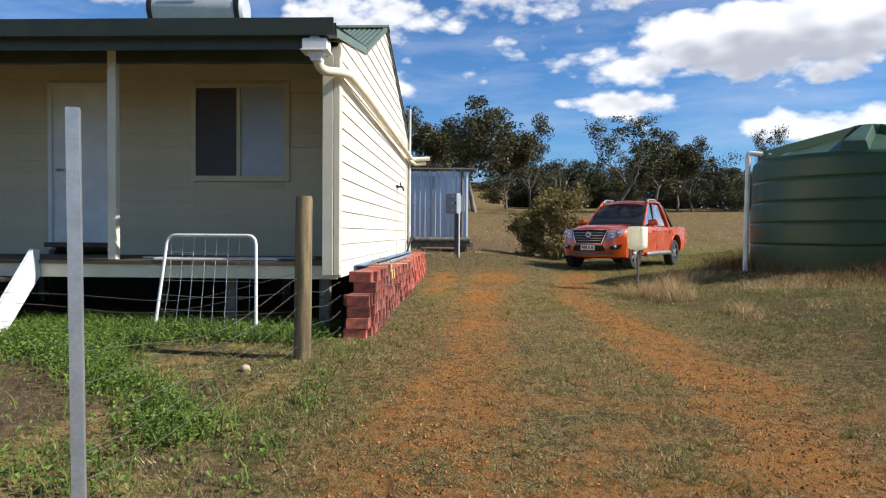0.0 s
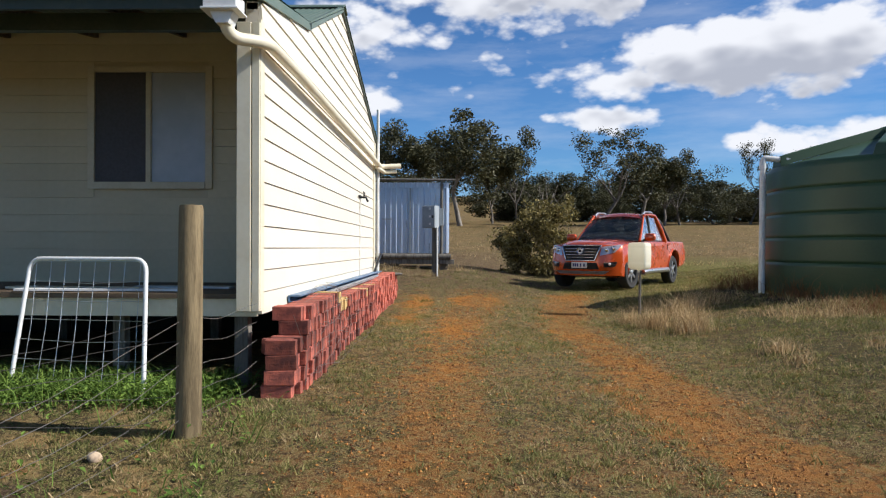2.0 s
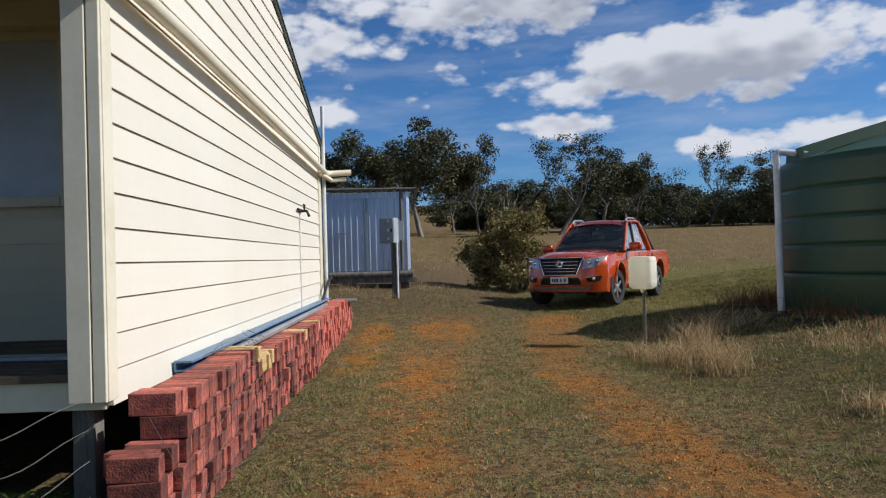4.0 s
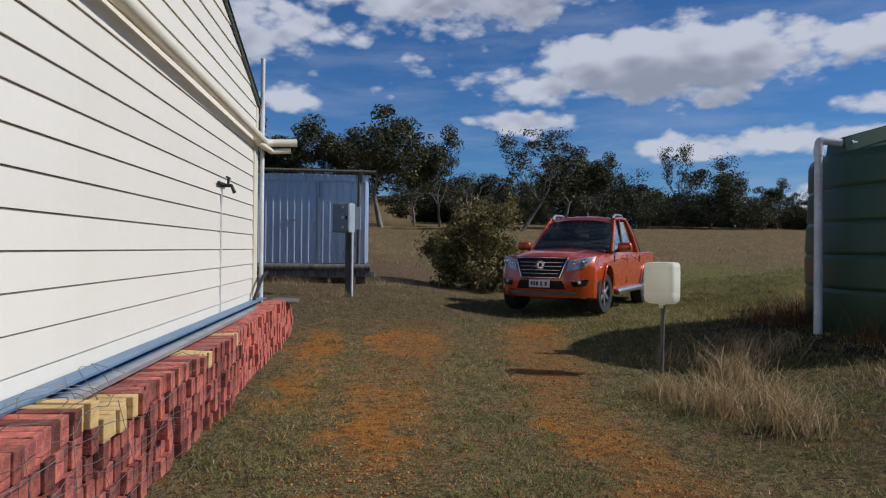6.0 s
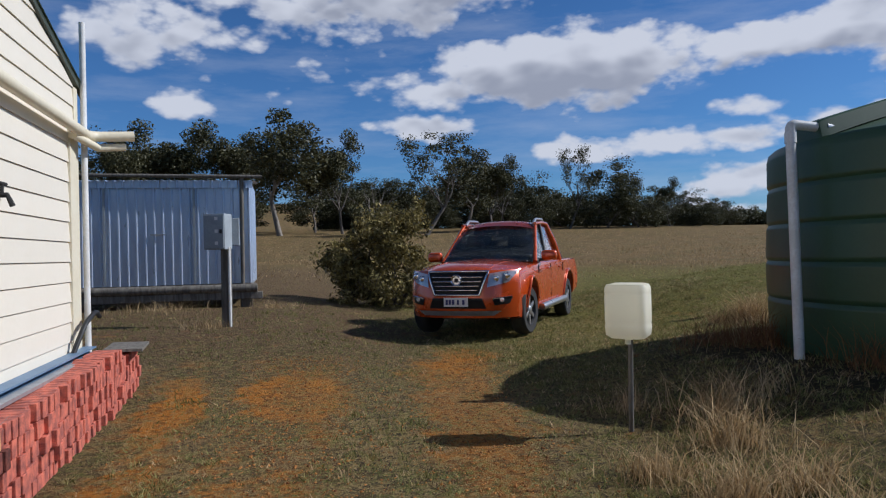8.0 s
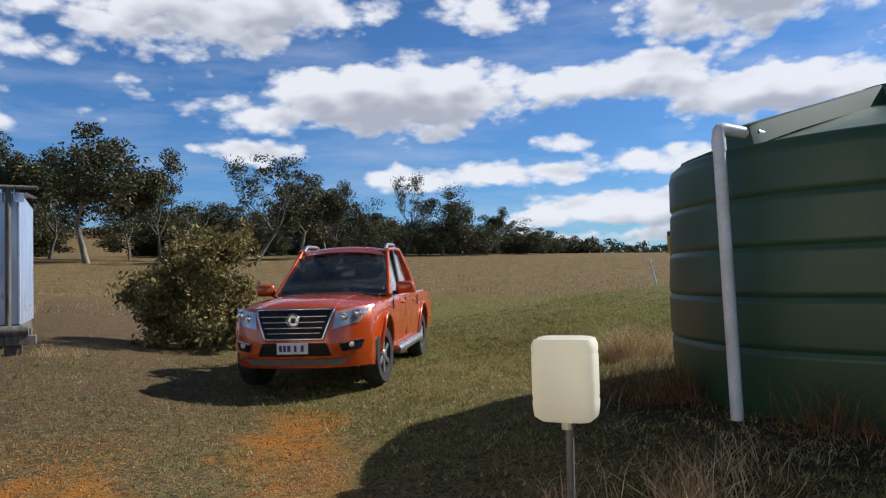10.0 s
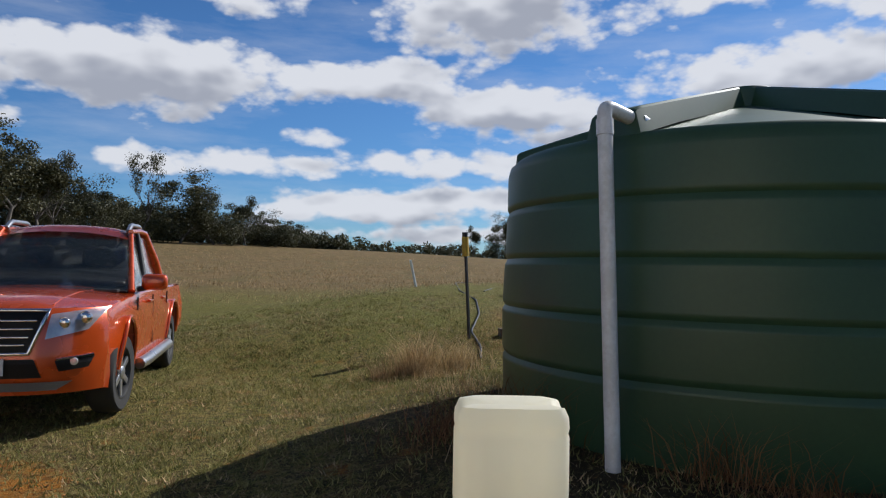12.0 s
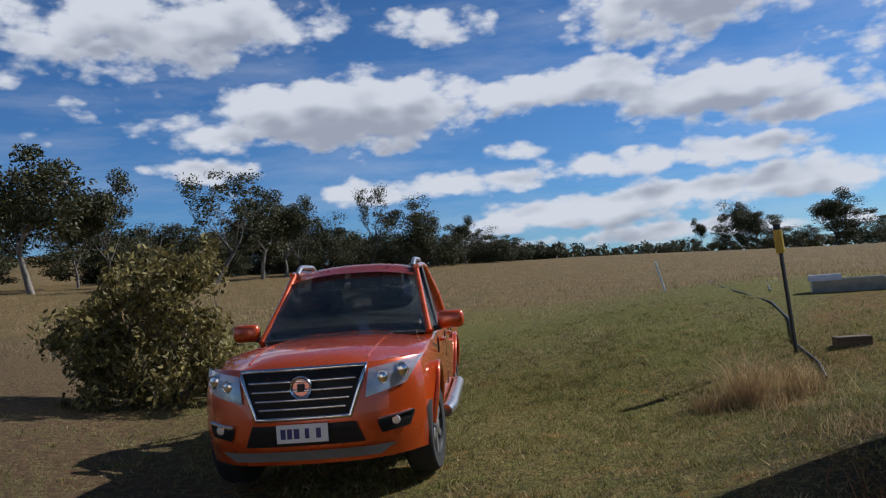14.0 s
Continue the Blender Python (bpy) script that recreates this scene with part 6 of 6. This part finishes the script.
for k, (x, y, r, n, h) in enumerate([(8.5, 10.75, 0.30, 1400, 0.80), (9.2, 10.7, 0.40, 1800, 0.95), (10.0, 10.9, 0.45, 1600, 1.0), (10.9, 11.2, 0.5, 1500, 1.0), (7.9, 10.95, 0.22, 420, 0.45), (6.30, 13.9, 0.22, 300, 0.34), (6.45, 12.6, 0.20, 220, 0.30), (6.05, 14.3, 0.25, 260, 0.28)]):
    tuft(x, y, r, n, h, 170 + k, RUST_GRASS, "tall_grass", "tall rusty dry grass against the water tank")
for k, (x, y, r, n, h) in enumerate([(6.3, 11.2, 0.35, 700, 0.10), (6.9, 10.9, 0.4, 800, 0.13), (6.0, 10.5, 0.4, 700, 0.10), (7.5, 10.4, 0.4, 700, 0.15), (5.5, 10.9, 0.35, 500, 0.10), (6.8, 10.1, 0.5, 800, 0.14)]):
    tuft(x, y, r, n, h, 190 + k, GREEN_LAWN if k % 2 else STRAW_TUFT, "grass_tuft", "low mixed green and straw grass near the water tank")


def tussocks(rng, centres, per, spread, height, width, material, name, label):
    """Small clumps of short blades."""
    xy = np.repeat(centres, per, 0) + rng.normal(size=(len(centres) * per, 2)) * spread
    return blades(rng, xy, height, width, 1.1, material, name, label)


def by_truck(x, y):
    """Thin on the trodden earth by the shed."""
    return off_track(x, y) * (0.12 + 0.88 * ss(x, 2.0, 5.0))


rng = np.random.default_rng(61)
tussocks(rng, patchy(rng, 5200, -1.5, 7.5, 1.5, 12.5, off_track), 26, 0.030, 0.040, 0.0045, GREEN_LAWN, "grass_clumps", "small green grass clumps on the worn yard")
tussocks(rng, patchy(rng, 2600, -1.5, 7.5, 1.5, 12.5, off_track), 22, 0.040, 0.030, 0.0045, STRAW_TUFT, "straw_clumps", "small bleached straw clumps on the worn yard")
tussocks(rng, patchy(rng, 5200, -3.0, 14.0, 12.5, 26.0, by_truck), 22, 0.045, 0.050, 0.0065, GREEN_LAWN, "grass_clumps", "small green grass clumps round the truck")
tussocks(rng, patchy(rng, 3000, -3.0, 14.0, 12.5, 26.0, by_truck), 18, 0.055, 0.040, 0.0065, STRAW_TUFT, "straw_clumps", "small bleached straw clumps round the truck")

# loose ironstone gravel on the worn tracks
count = 26000
gy = 0.5 + 15.5 * rng.random(count) ** 1.2
side = rng.random(count)
gx = np.where(side < 0.4, np.interp(gy, *zip(*LEFT_TRACK)), np.where(side < 0.8, np.interp(gy, *zip(*RIGHT_TRACK)), 1.9)) + rng.normal(size=count) * np.where(side < 0.8, 0.34, 0.9)
size = 0.004 + 0.009 * rng.random(count) ** 3
at = np.stack([gx, gy, ground_z(gx, gy) + size * 0.3], -1)
rad = size[:, None] * (0.6 + 0.8 * rng.random((count, 6)))
way = np.array([(1, 0, 0), (0, 1, 0), (-1, 0, 0), (0, -1, 0), (0, 0, 0.8), (0, 0, -0.6)])
v = (at[:, None, :] + way[None] * rad[:, :, None]).reshape(-1, 3)
tri = np.array([(0, 1, 4), (1, 2, 4), (2, 3, 4), (3, 0, 4), (1, 0, 5), (2, 1, 5), (3, 2, 5), (0, 3, 5)])
f = (np.arange(count)[:, None, None] * 6 + tri[None]).reshape(-1, 3)
me = mesh_from("gravel", v, f)
me.materials.append(GRAVEL)
tagged(new("gravel", me), "loose orange ironstone gravel on the wheel tracks", "gravel", kind="stuff")


def weeds(rng, xy, size):
    """Low broad leaves in rosettes."""
    n = len(xy)
    z = ground_z(xy[:, 0], xy[:, 1])
    a = rng.random(n) * 2 * math.pi
    s = size * (0.5 + rng.random(n))
    up = 0.3 + 0.8 * rng.random(n)
    w = s * 0.34
    dx, dy = np.cos(a), np.sin(a)
    c = np.stack([xy[:, 0], xy[:, 1], z + 0.10 * rng.random(n)], -1)
    side = np.stack([-dy * w, dx * w, np.zeros(n)], -1)
    mid = c + np.stack([dx * s * 0.5, dy * s * 0.5, s * 0.5 * up], -1)
    tip = c + np.stack([dx * s, dy * s, s * 0.55 * up], -1)
    v = np.stack([c, mid + side, tip, mid - side], 1).reshape(-1, 3)
    i = np.arange(n)[:, None] * 4
    return v, np.concatenate([i, i + 1, i + 2, i + 3], 1)


rng = np.random.default_rng(8)


def weedy(x, y):
    """A thick band along the verandah and a second patch nearer the gate."""
    band = ss(y, 6.25, 6.6) * (1 - ss(x, -0.75, -0.30)) + ss(y, 5.5, 6.1) * (1 - ss(x, -2.4, -1.7))
    t = np.clip(((x + 2.3) * 1.55 + (y - 5.7) * -1.7) / 5.3, 0, 1)
    line = np.exp(-((x + 2.3 - 1.55 * t) ** 2 + (y - 5.7 + 1.7 * t) ** 2) / 0.055)
    spots = 0.16 * (np.sin(3.1 * x + 2 * np.sin(2.3 * y)) * np.sin(3.7 * y + 1.3 * x) > 0.45)
    bare = np.exp(-((x + 1.2) / 0.55) ** 4 - ((y - 5.6) / 0.36) ** 4) + np.exp(-((x + 1.65) / 0.45) ** 4 - ((y - 4.4) / 0.42) ** 4)
    return np.clip(band + 0.9 * line + spots + 0.03, 0, 1) * (1 - 0.95 * np.clip(bare, 0, 1))


xy = patchy(rng, 90000, -6.5, 0.0, 3.0, 7.3, weedy)
v, f = weeds(rng, xy, 0.034)
me = mesh_from("weeds", v, f)
me.materials.append(WEED)
tagged(new("weeds", me), "bright green low weeds by the verandah", "weeds", kind="stuff")

xy = patchy(rng, 40000, -6.5, 0.0, 3.0, 7.2, weedy)
blades(rng, xy, 0.15, 0.0034, 0.8, WEED, "green_grass", "fresh green grass among the weeds", segs=2)

# stubble across the paddock
rng = np.random.default_rng(77)
n = 70000
d, az = 26 + 75 * rng.random(n) ** 1.5, np.radians(-14 + 84 * rng.random(n))
xy = np.stack([1.8 + d * np.sin(az), 9 + d * np.cos(az)], -1)
keep = 0.5 + 0.5 * np.sin(0.31 * xy[:, 0] + 1.5 * np.sin(0.17 * xy[:, 1])) * np.sin(0.23 * xy[:, 1] + np.sin(0.29 * xy[:, 0]))
keep = keep * (1 - 0.8 * (1 - ss(d, 26, 40)))
xy = xy[rng.random(n) < keep]
blades(rng, xy, 0.16, 0.014, 0.8, STRAW_TUFT, "stubble", "dry straw stubble across the paddock")

# ---- things in the paddock ----
marker_post = thing("marker_post", pose(10.38, 17.95, gz(10.38, 17.95) + 0.08, 0, -5, 0), "thin dark steel post with a yellow cap", "post")
part("post", boxed(-0.017, 0.017, -0.017, 0.017, -0.4, 1.30), BLACK, marker_post)
part("cap", tube(bmesh.new(), [(0, 0, 1.17), (0, 0, 1.46)], 0.052, 14), mat("yellow_plastic", (0.62, 0.40, 0.03), (0.5, 0.3, 0.03), 0.5), marker_post, "faded yellow plastic cap")
part("cap_top", tube(bmesh.new(), [(0, 0, 1.46), (0, 0, 1.53)], 0.042, 14), BLACK, marker_post)
hose = thing("poly_pipe", pose(0, 0, 0), "black poly pipe lying loose on the ground", "pipe")
bm = bmesh.new()
for line in ([(9.77, 17.21), (10.13, 17.50), (10.73, 18.20), (12.01, 19.11), (13.44, 20.39), (15.06, 22.27), (25.66, 31.88), (27.42, 32.34)], [(15.37, 21.77), (37.19, 37.54), (40.20, 38.57)]):
    tube(bm, rounded([(x, y, gz(x, y) + 0.02) for x, y in line], 0.15, 4), 0.017, 8)
part("pipe_body", bm, BLACK, hose, soft=60)
block = thing("timber_block", pose(11.0, 17.6, gz(11.0, 17.6), 0, 0, -35), "short offcut of brown timber sleeper on orange dirt", "timber")
part("sleeper", boxed(-0.21, 0.21, -0.08, 0.08, -0.02, 0.11, 0.012), TIMBER, block)
trough = thing("water_trough", pose(15.8, 19.6, gz(15.4, 20.1) - 0.14, 0, 0, -53), "long galvanised steel stock trough on blocks", "trough")
bm = bmesh.new()
prism(bm, [(-0.24, 0.38), (-0.18, 0.12), (0.18, 0.12), (0.24, 0.38), (0.22, 0.38), (0.16, 0.14), (-0.16, 0.14), (-0.22, 0.38)], -1.3, 1.3, "x")
part("basin", bm, GALV, trough)
for x in (-1.3, 1.28):
    bm = bmesh.new()
    prism(bm, [(-0.23, 0.37), (-0.17, 0.13), (0.17, 0.13), (0.23, 0.37)], x, x + 0.02, "x")
    part("end_plate", bm, GALV, trough)
bm = bmesh.new()
prism(bm, [(-0.26, 0.36), (-0.14, 0.47), (0.14, 0.47), (0.26, 0.36)], -1.34, -0.80, "x")
part("float_cover", bm, GALV, trough, "bright steel float cover")
for x in (-1.0, 1.0):
    part("support", boxed(x - 0.12, x + 0.12, -0.2, 0.2, -0.35, 0.12), GREY_TIMBER, trough)
peg = thing("white_peg", pose(22.6, 31.3, gz(22.6, 31.3), 0, -18, 0), "leaning white plastic peg in the paddock", "peg")
part("peg_body", tube(bmesh.new(), [(0, 0, -0.1), (0, 0, 1.15)], 0.05, 10), PVC, peg)
stone = thing("stone", pose(-0.83, 5.45, gz(-0.83, 5.45) + 0.02, 20, 10, 30), "pale rounded stone lying on bare earth", "stone")
bm = bmesh.new()
bmesh.ops.create_icosphere(bm, subdivisions=2, radius=0.042)
for v in bm.verts:
    v.co = v.co * (1 + 0.25 * noise.noise(v.co * 18)) * 1.0
    v.co.z *= 0.7
part("stone_body", bm, mat("pale_stone", (0.55, 0.42, 0.28), (0.42, 0.30, 0.20), 0.9, scale=12, fine=80, bump=0.4), stone, soft=60)

# ---- stacked bricks along the wall ----
stack = thing("brick_stack", pose(0, 0, 0), "long low stack of loose red clay bricks along the wall", "brick stack")
rng = np.random.default_rng(17)
brick_me = bm_mesh("brick", boxed(-0.113, 0.113, -0.0365, 0.0365, -0.0535, 0.0535, 0.004))
pale_me = brick_me.copy()
brick_me.materials.append(BRICK), pale_me.materials.append(BRICK_PALE)
rest_v, rest_f = [], []
y, column = 6.70, 0
while y < 15.25:
    base = gz(-0.12, y) - 0.02
    rows = 4 if y < 7.0 else max(int(round((0.605 - base) / 0.110)), 2)
    out = -0.125 + 0.02 * math.sin(y * 1.9) + rng.normal() * 0.006
    for r in range(rows):
        top = r == rows - 1
        tilt = pose(0, 0, 0, rng.normal() * 1.3, rng.normal() * 0.8, rng.normal() * 2.0)
        m = Matrix.Translation((out + rng.normal() * 0.013, y + rng.normal() * 0.003, base + 0.054 + 0.110 * r)) @ tilt
        pale = top and (8.5 < y < 8.62 or 8.75 < y < 9.2 or 10.3 < y < 10.5 or 11.42 < y < 11.55)
        if y < 11.6:
            part("brick", pale_me if pale else brick_me, None, stack, m=m)
        else:
            k0 = len(rest_v)
            rest_v += [tuple(m @ v.co) for v in brick_me.vertices]
            rest_f += [tuple(k0 + q for q in p.vertices) for p in brick_me.polygons]
    y += 0.0765 + 0.004 * rng.random()
    column += 1
me = mesh_from("bricks", rest_v, rest_f)
me.materials.append(BRICK)
tagged(part("bricks", me, None, stack), kind="stuff")
beam = thing("steel_channel", pose(0, 0, 0), "steel channel lying on the stacked bricks, sky reflection in its blue-grey colour", "steel channel")
bm = bmesh.new()
prism(bm, [(-0.345, 0.668), (-0.235, 0.668), (-0.235, 0.655), (-0.332, 0.655), (-0.332, 0.616), (-0.235, 0.616), (-0.235, 0.603), (-0.345, 0.603)], 7.86, 14.45, "y")
part("channel", bm, SKY_TINT_STEEL, beam)
bm = bmesh.new()
prism(bm, [(-0.228, 0.634), (-0.165, 0.628), (-0.165, 0.603), (-0.228, 0.603)], 8.15, 14.40, "y")
part("lower_flange", bm, GALV, beam, "dull grey steel strip")

# slack fence wire dropped over the bricks
tangle = thing("wire_tangle", pose(0, 0, 0), "tangle of slack rusty fence wire along the bricks", "wire")
r = np.random.default_rng(41)
for k in range(9):
    y0 = 6.7 + 0.12 * k
    n = 26
    ys = y0 + np.linspace(0, 2.2 + 1.6 * r.random(), n)
    zs = 0.12 + 0.075 * k + 0.05 * np.cumsum(r.normal(size=n)) * 0.35
    xs = 0.045 + 0.03 * r.random(n) + 0.10 * (k % 3 == 0) * np.linspace(0, 1, n)
    zs = np.maximum(zs, ground_z(xs, ys) + 0.01)
    part("loose_wire", tube(bmesh.new(), list(zip(xs.tolist(), ys.tolist(), zs.tolist())), 0.0016, 4), WIRE, tangle)
for k in range(10):
    y0 = 6.75 + 0.3 * k
    part("loose_wire", tube(bmesh.new(), [(0.05, y0, gz(0.05, y0) + 0.01), (0.06, y0 + 0.04, 0.3), (0.02, y0 + 0.10 * r.normal(), 0.62)], 0.0016, 4), WIRE, tangle)
for k in range(4):
    n, y0 = 20, 7.5 + 0.25 * k
    pts = [(-0.12 + 0.10 * math.sin(0.5 * q + k), y0 + 0.055 * q, 0.63 + 0.10 * abs(math.sin(0.33 * q + k))) for q in range(n)]
    part("loose_wire", tube(bmesh.new(), pts, 0.0016, 4), WIRE, tangle)

# ---- offcuts by the wall ----
board_base = gz(-0.12, 14.9) - 0.02
board_top = board_base + 0.110 * max(int(round((0.605 - board_base) / 0.110)), 2)
board = thing("board_offcut", pose(-0.06, 14.86, board_top + 0.006, 0, 1.5, 4), "grey weathered board lying on the end of the brick stack", "board")
part("plank", boxed(-0.17, 0.17, -0.30, 0.30, 0, 0.028, 0.003), GREY_TIMBER, board)
